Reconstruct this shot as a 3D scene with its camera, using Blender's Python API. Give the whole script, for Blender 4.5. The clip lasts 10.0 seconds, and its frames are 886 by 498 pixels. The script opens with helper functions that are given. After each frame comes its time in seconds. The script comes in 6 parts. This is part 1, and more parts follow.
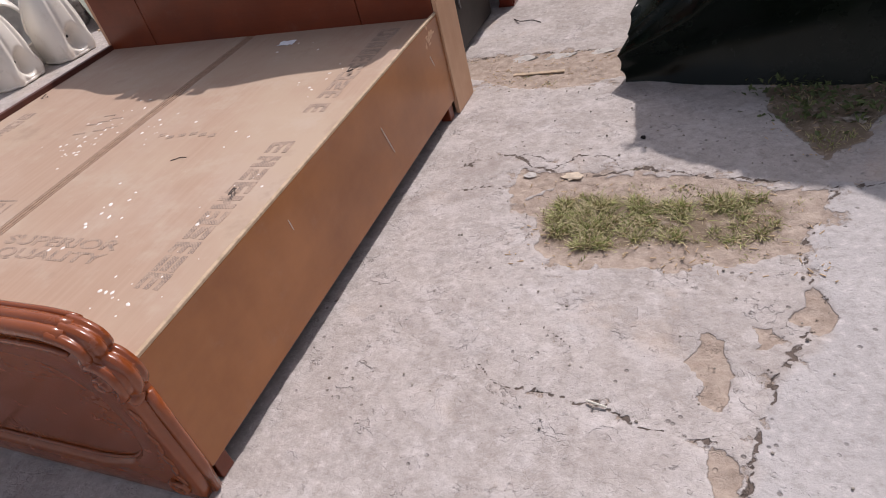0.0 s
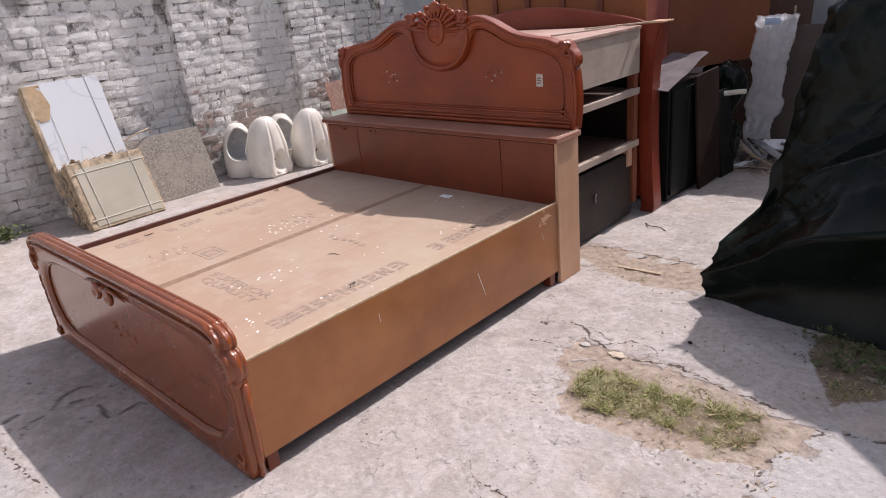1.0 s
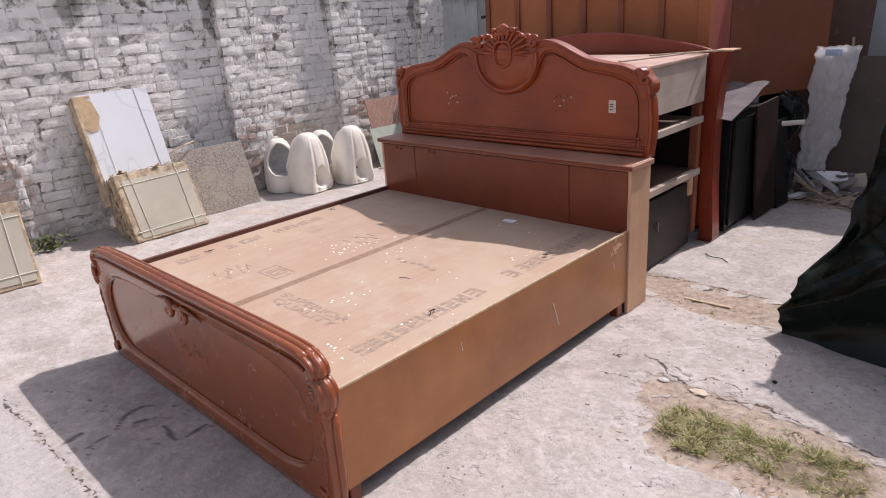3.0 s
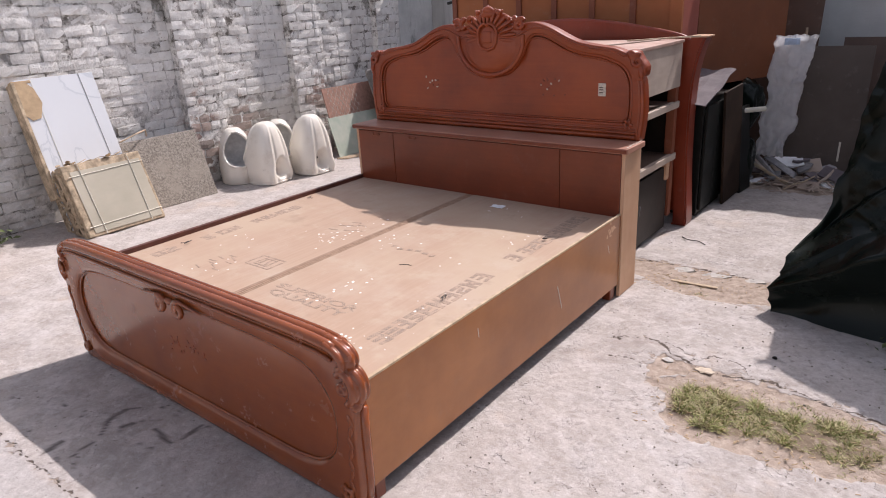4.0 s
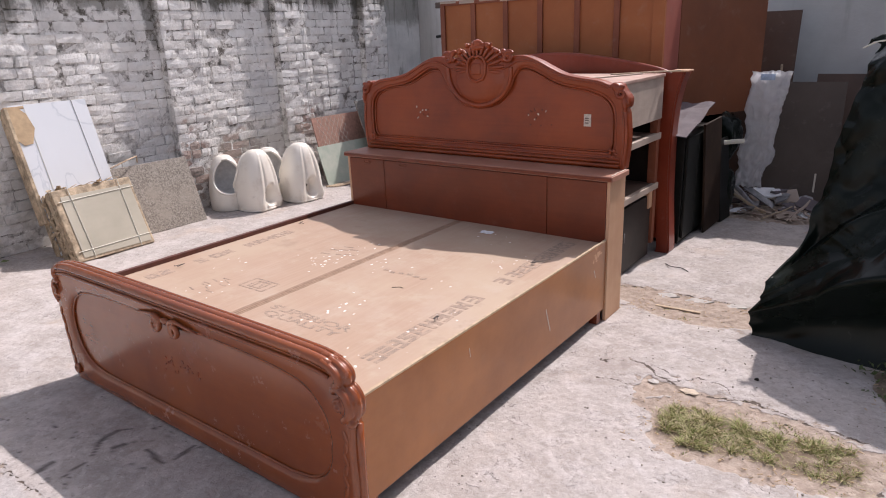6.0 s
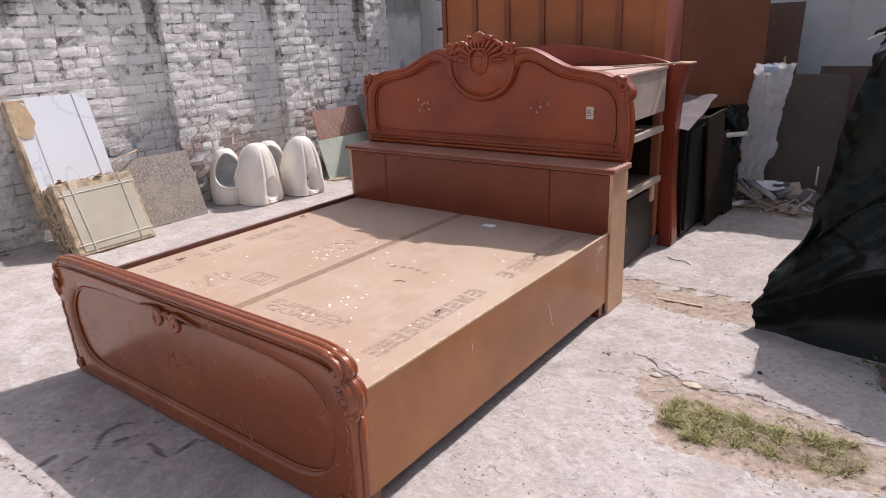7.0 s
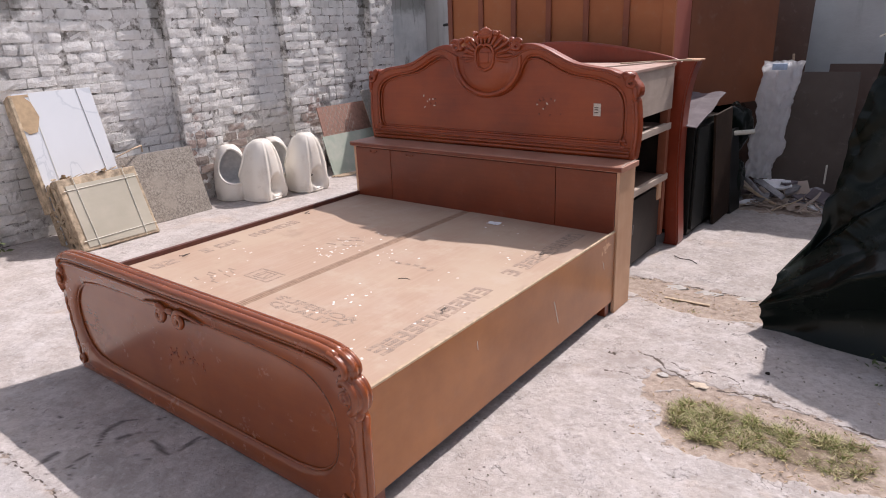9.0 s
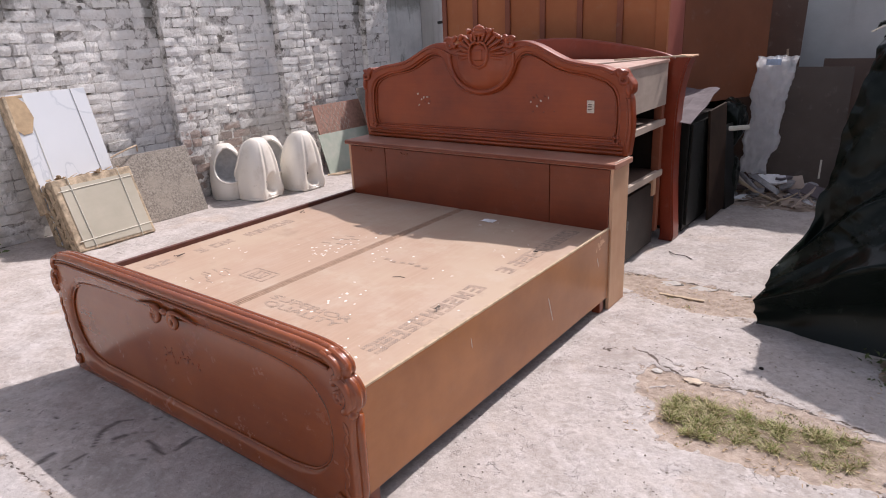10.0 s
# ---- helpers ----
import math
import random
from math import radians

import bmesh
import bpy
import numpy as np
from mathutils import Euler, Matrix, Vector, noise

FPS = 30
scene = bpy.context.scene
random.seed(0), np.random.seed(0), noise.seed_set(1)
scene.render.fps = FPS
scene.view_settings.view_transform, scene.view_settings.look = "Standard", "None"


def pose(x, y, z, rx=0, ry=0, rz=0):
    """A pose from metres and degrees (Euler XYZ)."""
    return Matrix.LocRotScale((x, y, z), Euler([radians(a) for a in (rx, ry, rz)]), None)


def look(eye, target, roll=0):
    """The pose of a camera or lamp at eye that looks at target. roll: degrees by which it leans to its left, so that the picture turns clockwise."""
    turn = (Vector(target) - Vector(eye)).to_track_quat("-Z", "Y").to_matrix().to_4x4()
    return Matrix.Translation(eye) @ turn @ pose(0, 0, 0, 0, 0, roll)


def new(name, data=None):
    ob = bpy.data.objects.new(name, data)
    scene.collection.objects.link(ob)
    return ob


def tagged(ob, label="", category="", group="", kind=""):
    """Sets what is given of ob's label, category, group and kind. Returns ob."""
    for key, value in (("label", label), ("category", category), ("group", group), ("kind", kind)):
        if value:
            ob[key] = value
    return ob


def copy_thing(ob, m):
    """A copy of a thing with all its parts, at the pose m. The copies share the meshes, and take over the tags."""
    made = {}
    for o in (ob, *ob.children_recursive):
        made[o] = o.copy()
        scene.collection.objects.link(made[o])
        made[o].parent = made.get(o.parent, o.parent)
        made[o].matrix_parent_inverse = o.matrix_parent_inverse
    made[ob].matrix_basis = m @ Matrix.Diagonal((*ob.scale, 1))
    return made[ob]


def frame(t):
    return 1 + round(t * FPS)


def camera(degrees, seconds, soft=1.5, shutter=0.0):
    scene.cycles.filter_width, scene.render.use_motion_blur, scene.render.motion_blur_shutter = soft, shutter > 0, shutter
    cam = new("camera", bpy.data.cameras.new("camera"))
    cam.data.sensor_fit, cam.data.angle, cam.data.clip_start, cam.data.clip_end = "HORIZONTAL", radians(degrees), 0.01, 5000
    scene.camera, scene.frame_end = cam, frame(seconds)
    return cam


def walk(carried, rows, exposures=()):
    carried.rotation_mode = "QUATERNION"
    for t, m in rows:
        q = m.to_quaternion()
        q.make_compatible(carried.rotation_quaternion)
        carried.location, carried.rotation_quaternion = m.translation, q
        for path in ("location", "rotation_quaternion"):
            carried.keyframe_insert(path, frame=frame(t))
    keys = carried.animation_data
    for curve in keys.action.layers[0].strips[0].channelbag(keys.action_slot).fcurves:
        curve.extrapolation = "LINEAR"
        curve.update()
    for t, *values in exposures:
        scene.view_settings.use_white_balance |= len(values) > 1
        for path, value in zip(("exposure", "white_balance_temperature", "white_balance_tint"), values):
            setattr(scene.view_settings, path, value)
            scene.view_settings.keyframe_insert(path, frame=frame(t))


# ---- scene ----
cam = camera(68.2, 10.0, soft=1.0)
PATH = [
    (0, (1.192, -0.631, 1.41), (0.406, 0.755, 0.201), -15.9),
    (0.5, (1.601, -0.778, 1.52), (0.529, 0.699, 0.702), -5.1),
    (1, (1.932, -0.938, 1.626), (0.632, 0.395, 0.897), -5.7),
    (1.5, (2.166, -0.926, 1.631), (0.751, 0.303, 0.932), -3.0),
    (2, (2.153, -0.965, 1.637), (0.734, 0.282, 0.979), -2.9),
    (2.5, (1.888, -1.064, 1.647), (0.541, 0.281, 1.033), -3.5),
    (2.7, (1.785, -1.074, 1.674), (0.437, 0.248, 1.015), -4.0),
    (4, (1.356, -1.248, 1.611), (0.179, 0.208, 0.906), -3.2),
    (4.5, (1.363, -1.317, 1.615), (0.248, 0.225, 0.999), -1.8),
    (5, (1.36, -1.32, 1.602), (0.242, 0.221, 0.987), -2.0),
    (5.5, (1.378, -1.334, 1.605), (0.226, 0.182, 0.991), -2.4),
    (7, (1.368, -1.329, 1.599), (0.215, 0.176, 0.963), -2.5),
    (7.5, (1.343, -1.323, 1.587), (0.181, 0.153, 0.9), -2.4),
    (8, (1.347, -1.324, 1.591), (0.172, 0.125, 0.869), -2.8),
    (8.5, (1.355, -1.313, 1.605), (0.186, 0.164, 0.935), -2.4),
    (9, (1.346, -1.312, 1.594), (0.185, 0.184, 0.949), -2.3),
    (9.5, (1.364, -1.315, 1.593), (0.212, 0.185, 0.942), -2.4),
    (10, (1.365, -1.304, 1.601), (0.21, 0.192, 0.947), -2.7),
]
EXPOSURES = [(0, -0.39, 6500, 17), (0.5, -0.18, 6500, 17), (1, -0.14, 6500, 17), (2, -0.12, 6500, 17), (4, -0.03, 6500, 17), (10, -0.03, 6500, 17)]
walk(cam, [(t, look(eye, target, roll)) for t, eye, target, roll in PATH], EXPOSURES)

# ---- light ----
SUN = Vector((0.148, 0.76, 1.0)).normalized()
world = bpy.data.worlds.new("sky")
scene.world = world
world.use_nodes = True
wn = world.node_tree
sky = wn.nodes.new("ShaderNodeTexSky")
sky.sky_type = "NISHITA"
sky.sun_disc = False
sky.sun_elevation = math.asin(SUN.z)
sky.sun_rotation = math.atan2(SUN.x, SUN.y)
sky.dust_density = 2.0
wn.nodes["Background"].inputs["Strength"].default_value = 0.172
haze = wn.nodes.new("ShaderNodeHueSaturation")
haze.inputs["Saturation"].default_value = 0.48
wn.links.new(sky.outputs[0], haze.inputs["Color"])
wn.links.new(haze.outputs[0], wn.nodes["Background"].inputs["Color"])
sun_data = bpy.data.lights.new("sun", "SUN")
sun_data.energy = 4.3
sun_data.angle = radians(0.6)
sun_data.color = (1.0, 0.955, 0.915)
sun = new("sun", sun_data)
sun.matrix_world = look(SUN * 30, (0, 0, 0))


# ---- materials ----
class Nodes:
    """A small builder for node materials."""

    def __init__(self, name, rough=0.6, metal=0.0, coat=0.0, spec=0.5):
        self.m = bpy.data.materials.new(name)
        self.m.use_nodes = True
        self.t = self.m.node_tree
        self.b = self.t.nodes["Principled BSDF"]
        self.b.inputs["Roughness"].default_value = rough
        self.b.inputs["Metallic"].default_value = metal
        self.b.inputs["Coat Weight"].default_value = coat
        self.b.inputs["Coat Roughness"].default_value = 0.12
        self.b.inputs["Specular IOR Level"].default_value = spec
        self.pos = self.t.nodes.new("ShaderNodeNewGeometry").outputs["Position"]

    def put(self, sock, v):
        if isinstance(v, (int, float)):
            sock.default_value = v
        elif isinstance(v, (tuple, list)):
            sock.default_value = (*v, 1.0) if len(v) == 3 and sock.type == "RGBA" else v
        else:
            self.t.links.new(v, sock)

    def scaled(self, v):
        n = self.t.nodes.new("ShaderNodeMapping")
        self.t.links.new(self.pos, n.inputs["Vector"])
        n.inputs["Scale"].default_value = v
        return n.outputs[0]

    def noise(self, scale, detail=4, rough=0.55, vec=None, dist=0.0):
        n = self.t.nodes.new("ShaderNodeTexNoise")
        self.t.links.new(vec or self.pos, n.inputs["Vector"])
        n.inputs["Scale"].default_value = scale
        n.inputs["Detail"].default_value = detail
        n.inputs["Roughness"].default_value = rough
        n.inputs["Distortion"].default_value = dist
        return n.outputs["Fac"]

    def voronoi(self, scale, feature="DISTANCE_TO_EDGE", vec=None):
        n = self.t.nodes.new("ShaderNodeTexVoronoi")
        n.feature = feature
        self.t.links.new(vec or self.pos, n.inputs["Vector"])
        n.inputs["Scale"].default_value = scale
        return n.outputs["Distance"]

    def ramp(self, fac, *stops):
        n = self.t.nodes.new("ShaderNodeValToRGB")
        self.put(n.inputs[0], fac)
        els = n.color_ramp.elements
        while len(els) < len(stops):
            els.new(0.5)
        for e, (p, c) in zip(els, stops):
            e.position = p
            e.color = (*c, 1) if isinstance(c, tuple) else (c, c, c, 1)
        return n.outputs[0]

    def step(self, fac, lo, hi):
        n = self.t.nodes.new("ShaderNodeMapRange")
        n.interpolation_type = "SMOOTHSTEP"
        self.put(n.inputs["Value"], fac)
        n.inputs["From Min"].default_value = lo
        n.inputs["From Max"].default_value = hi
        return n.outputs[0]

    def mix(self, fac, a, b, mode="MIX"):
        n = self.t.nodes.new("ShaderNodeMix")
        n.data_type = "RGBA"
        n.blend_type = mode
        self.put(n.inputs[0], fac)
        self.put(n.inputs[6], a)
        self.put(n.inputs[7], b)
        return n.outputs[2]

    def math(self, op, a, b=0.0):
        n = self.t.nodes.new("ShaderNodeMath")
        n.operation = op
        self.put(n.inputs[0], a)
        self.put(n.inputs[1], b)
        return n.outputs[0]

    def axis(self, i):
        n = self.t.nodes.new("ShaderNodeSeparateXYZ")
        self.t.links.new(self.pos, n.inputs[0])
        return n.outputs[i]

    def attr(self, name):
        n = self.t.nodes.new("ShaderNodeAttribute")
        n.attribute_name = name
        return n.outputs["Fac"]

    def rand(self):
        return self.t.nodes.new("ShaderNodeObjectInfo").outputs["Random"]

    def island(self):
        n = self.t.nodes.new("ShaderNodeNewGeometry")
        return n.outputs["Random Per Island"]

    def color(self, c):
        self.put(self.b.inputs["Base Color"], c)
        return self

    def rough(self, c):
        self.put(self.b.inputs["Roughness"], c)
        return self

    def bump(self, h, strength=0.3, distance=0.01):
        n = self.t.nodes.new("ShaderNodeBump")
        n.inputs["Strength"].default_value = strength
        n.inputs["Distance"].default_value = distance
        self.put(n.inputs["Height"], h)
        self.t.links.new(n.outputs[0], self.b.inputs["Normal"])
        return self


def wood(name, dark, light, grain=(2, 40, 40), rough=0.35, coat=0.0, dust=0.12, dustcol=(0.42, 0.36, 0.31)):
    n = Nodes(name, rough=rough, coat=coat)
    g = n.noise(1.0, 6, 0.6, n.scaled(grain), 0.4)
    big = n.noise(2.6, 5, 0.6)
    half = tuple((a + b) / 2 for a, b in zip(dark, light))
    c = n.mix(0.22, n.ramp(big, (0.32, dark), (0.5, half), (0.68, light)), n.ramp(g, (0.3, dark), (0.7, light)))
    spots = n.step(n.noise(9.0, 6, 0.7), 0.56, 0.78)
    c = n.mix(n.math("MULTIPLY", spots, dust), c, dustcol)
    n.color(c)
    n.rough(n.math("ADD", n.math("MULTIPLY", spots, 0.25), rough))
    n.bump(g, 0.05, 0.002)
    return n.m


def plain(name, col, rough=0.6, var=0.25, scale=6.0, metal=0.0, coat=0.0, bump=0.1, fine=60.0, spec=0.5):
    n = Nodes(name, rough=rough, metal=metal, coat=coat, spec=spec)
    a = n.noise(scale, 5, 0.6)
    lo = tuple(v * (1 - var) for v in col)
    hi = tuple(min(1, v * (1 + var * 0.6)) for v in col)
    f = n.noise(fine, 3)
    c = n.ramp(a, (0.3, lo), (0.7, hi))
    n.color(n.mix(n.math("MULTIPLY", n.step(f, 0.5, 0.8), 0.3), c, lo))
    n.bump(f, bump, 0.004)
    return n.m


M = {}
M["mahogany"] = wood("varnished_mahogany", (0.178, 0.0255, 0.0048), (0.33, 0.061, 0.0108), (2.5, 50, 60), 0.36, 0.1, 0.05)
M["footwood"] = wood("glossy_mahogany", (0.19, 0.042, 0.0105), (0.288, 0.076, 0.0195), (2.0, 50, 40), 0.21, 0.35, 0.04)
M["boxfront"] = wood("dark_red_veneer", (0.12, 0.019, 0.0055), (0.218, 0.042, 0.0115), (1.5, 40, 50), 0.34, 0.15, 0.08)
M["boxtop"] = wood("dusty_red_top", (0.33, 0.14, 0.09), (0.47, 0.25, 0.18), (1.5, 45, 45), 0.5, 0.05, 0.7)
M["rail"] = wood("brown_veneer", (0.24, 0.08, 0.021), (0.4, 0.155, 0.048), (30, 1.4, 8), 0.3, 0.25, 0.14)
M["edge"] = plain("raw_ply_edge", (0.54, 0.4, 0.27), 0.8, 0.25, 40)
M["tan"] = wood("tan_board", (0.5, 0.28, 0.165), (0.63, 0.4, 0.26), (40, 40, 1.5), 0.6, 0, 0.3)
M["grayply"] = wood("weathered_ply", (0.345, 0.265, 0.215), (0.53, 0.435, 0.365), (3, 8, 40), 0.75, 0, 0.6)
M["paletop"] = wood("dusty_pale_top", (0.36, 0.2, 0.15), (0.6, 0.44, 0.38), (3, 30, 40), 0.6, 0, 0.7, (0.66, 0.56, 0.5))
M["dark"] = plain("dark_laminate", (0.024, 0.016, 0.013), 0.5, 0.5, 5, spec=0.3)
M["black"] = plain("black_laminate", (0.0085, 0.0095, 0.0085), 0.4, 0.5, 5, spec=0.25)
M["redwood"] = wood("red_stained_wood", (0.17, 0.023, 0.009), (0.28, 0.047, 0.018), (40, 40, 2), 0.33, 0.15, 0.12)
M["redband"] = wood("faded_red_side", (0.28, 0.065, 0.042), (0.37, 0.1, 0.068), (30, 30, 2), 0.6, 0, 0.25)
M["hardboard"] = wood("hardboard_back", (0.315, 0.1, 0.032), (0.4, 0.14, 0.048), (3, 3, 6), 0.7, 0, 0.2)
M["batten"] = wood("batten_wood", (0.17, 0.045, 0.02), (0.28, 0.085, 0.038), (40, 40, 2), 0.6, 0, 0.2)
M["brownboard"] = wood("brown_end_board", (0.165, 0.046, 0.0145), (0.225, 0.067, 0.022), (6, 6, 3), 0.5, 0, 0.2)
M["umber"] = wood("umber_board", (0.08, 0.047, 0.034), (0.126, 0.076, 0.055), (6, 6, 3), 0.6, 0, 0.4)
M["grayboard"] = wood("grey_brown_sheet", (0.08, 0.06, 0.049), (0.125, 0.096, 0.079), (4, 4, 2), 0.7, 0, 0.4)
M["white"] = plain("white_foam", (0.88, 0.88, 0.9), 0.7, 0.12, 9, bump=0.4, fine=25)
M["blue"] = plain("blue_print", (0.48, 0.6, 0.78), 0.6, 0.3, 20)
M["sticker"] = plain("paper_sticker", (0.62, 0.56, 0.48), 0.8, 0.3, 90)
M["card"] = plain("cardboard", (0.5, 0.36, 0.22), 0.85, 0.25, 12)
M["card_dusty"] = plain("dusty_cardboard", (0.15, 0.125, 0.135), 0.85, 0.25, 12)
M["seam"] = plain("seam_strip", (0.42, 0.275, 0.19), 0.7, 0.25, 30)
M["railtop"] = plain("maroon_edge", (0.1, 0.028, 0.017), 0.5, 0.3, 20)
M["shard"] = plain("concrete_shard", (0.5, 0.47, 0.44), 0.9, 0.3, 30, bump=0.5)
M["cord"] = plain("plastic_strap", (0.72, 0.69, 0.6), 0.6, 0.1)
M["stick"] = plain("dry_wood_strip", (0.52, 0.4, 0.28), 0.8, 0.3, 30)
M["metal"] = plain("dull_metal", (0.3, 0.28, 0.26), 0.45, 0.3, 40, 0.8)
M["steel"] = plain("scrap_metal", (0.32, 0.31, 0.32), 0.5, 0.4, 20, 0.5)
M["darkbrown"] = plain("dark_brown_board", (0.032, 0.018, 0.012), 0.7, 0.4, 6, spec=0.15)
M["darkhole"] = plain("dark_recess", (0.02, 0.018, 0.016), 0.8)
M["wire"] = plain("rusty_wire", (0.05, 0.035, 0.03), 0.6)
M["leafgreen"] = plain("weed_leaf", (0.1, 0.13, 0.04), 0.6, 0.5, 30)
M["stone"] = plain("limestone_chip", (0.6, 0.5, 0.39), 0.9, 0.2, 40)


def ply_deck():
    n = Nodes("ply_deck", rough=0.62)
    g = n.noise(1.0, 6, 0.6, n.scaled((50, 2.0, 10)), 0.4)
    c = n.ramp(g, (0.3, (0.415, 0.28, 0.198)), (0.7, (0.462, 0.322, 0.235)))
    c = n.mix(n.step(n.noise(1.6, 4), 0.42, 0.7), c, (0.48, 0.36, 0.265))
    dust = n.step(n.noise(5, 7, 0.72), 0.48, 0.72)
    c = n.mix(n.math("MULTIPLY", dust, 0.5), c, (0.52, 0.425, 0.34))
    film = n.step(n.noise(2.3, 5, 0.6), 0.5, 0.66)
    c = n.mix(n.math("MULTIPLY", film, 0.4), c, (0.49, 0.37, 0.295))
    stain = n.step(n.noise(3.1, 5, 0.65), 0.58, 0.72)
    c = n.mix(n.math("MULTIPLY", stain, 0.35), c, (0.27, 0.17, 0.115))
    speck = n.step(n.noise(48, 4, 0.7), 0.66, 0.76)
    c = n.mix(n.math("MULTIPLY", speck, 0.4), c, (0.62, 0.52, 0.44))
    return n.color(c).bump(g, 0.1, 0.002).m


def print_ink():
    n = Nodes("faded_print", rough=0.7)
    worn = n.step(n.noise(38, 6, 0.75), 0.34, 0.62)
    x, y = n.axis(0), n.axis(1)
    hatch = n.step(n.math("ABSOLUTE", n.math("SUBTRACT", n.math("FRACT", n.math("MULTIPLY", n.math("ADD", x, y), 95.0)), 0.5)), 0.16, 0.3)
    cross = n.step(n.math("ABSOLUTE", n.math("SUBTRACT", n.math("FRACT", n.math("MULTIPLY", n.math("SUBTRACT", x, y), 95.0)), 0.5)), 0.16, 0.3)
    ink = n.math("MULTIPLY", n.math("MAXIMUM", hatch, cross), n.math("MULTIPLY", worn, 0.85))
    c = n.mix(ink, (0.46, 0.335, 0.25), (0.2, 0.15, 0.125))
    return n.color(c).m


M["deck"], M["ink"] = ply_deck(), print_ink()
M["fleck"] = plain("paint_drips", (0.82, 0.78, 0.74), 0.7, 0.1)


def ceramic():
    n = Nodes("dusty_ceramic", rough=0.3, coat=0.2)
    d = n.step(n.noise(7, 6, 0.65), 0.5, 0.78)
    c = n.mix(n.math("MULTIPLY", d, 0.5), (0.84, 0.79, 0.71), (0.56, 0.48, 0.38))
    grime = n.step(n.noise(16, 5, 0.7), 0.66, 0.8)
    c = n.mix(n.math("MULTIPLY", grime, 0.6), c, (0.22, 0.18, 0.14))
    return n.color(c).rough(n.math("ADD", n.math("MULTIPLY", d, 0.35), 0.28)).m


M["ceramic"] = ceramic()
# greyer than the ceramic: the shade inside the bowl is in this colour
M["bowl"] = plain("shaded_bowl_glaze", (0.56, 0.55, 0.54), 0.5, 0.25, 12)


def marble():
    n = Nodes("white_marble", rough=0.32)
    v = n.noise(1.1, 6, 0.5, n.scaled((1.0, 1.8, 1.0)), 0.8)
    c = n.ramp(v, (0.3, (0.7, 0.72, 0.75)), (0.488, (0.68, 0.7, 0.73)), (0.502, (0.55, 0.58, 0.62)), (0.516, (0.69, 0.71, 0.74)))
    return n.color(c).m


M["marble"] = marble()


def granite():
    n = Nodes("dusty_granite", rough=0.6)
    s = n.noise(60, 5, 0.75)
    c = n.ramp(s, (0.38, (0.14, 0.118, 0.098)), (0.5, (0.27, 0.235, 0.197)), (0.63, (0.39, 0.35, 0.305)))
    c = n.mix(n.step(n.noise(5, 5), 0.45, 0.8), c, (0.34, 0.295, 0.245))
    return n.color(c).m


M["granite"] = granite()
M["tileface"] = wood("beige_tile_wrap", (0.4, 0.365, 0.285), (0.5, 0.455, 0.365), (2, 3, 20), 0.5, 0, 0.35)
M["cartons"] = plain("worn_carton_edge", (0.5, 0.39, 0.27), 0.85, 0.55, 18, bump=0.6)
M["pinkmesh"] = plain("faded_pink_sheet", (0.42, 0.235, 0.18), 0.8, 0.3, 30)


def green_glass():
    n = Nodes("green_sheet", rough=0.25)
    c = n.mix(n.step(n.noise(6, 5), 0.4, 0.7), (0.44, 0.5, 0.42), (0.56, 0.58, 0.5))
    return n.color(c).m


M["green"] = green_glass()


def tarp():
    n = Nodes("black_plastic_sheet", rough=0.3, spec=0.17)
    d = n.step(n.noise(2.6, 6, 0.7), 0.48, 0.75)
    c = n.mix(n.math("MULTIPLY", d, 0.3), (0.0045, 0.0075, 0.0055), (0.02, 0.027, 0.019))
    scuff = n.step(n.noise(1.0, 5, 0.7, n.scaled((5, 5, 22)), 0.5), 0.66, 0.8)
    c = n.mix(n.math("MULTIPLY", scuff, 0.07), c, (0.09, 0.088, 0.08))
    w = n.math("ABSOLUTE", n.math("SUBTRACT", n.noise(1.0, 3, 0.5, n.scaled((7, 7, 5)), 0.7), 0.5))
    f = n.math("ABSOLUTE", n.math("SUBTRACT", n.noise(1.0, 4, 0.6, n.scaled((22, 22, 14)), 0.5), 0.5))
    h = n.math("ADD", n.math("MULTIPLY", w, 0.7), n.math("MULTIPLY", f, 0.25))
    n.color(c).rough(n.math("ADD", n.math("MULTIPLY", d, 0.25), 0.2))
    return n.bump(h, 0.07, 0.03).m


M["tarp"] = tarp()


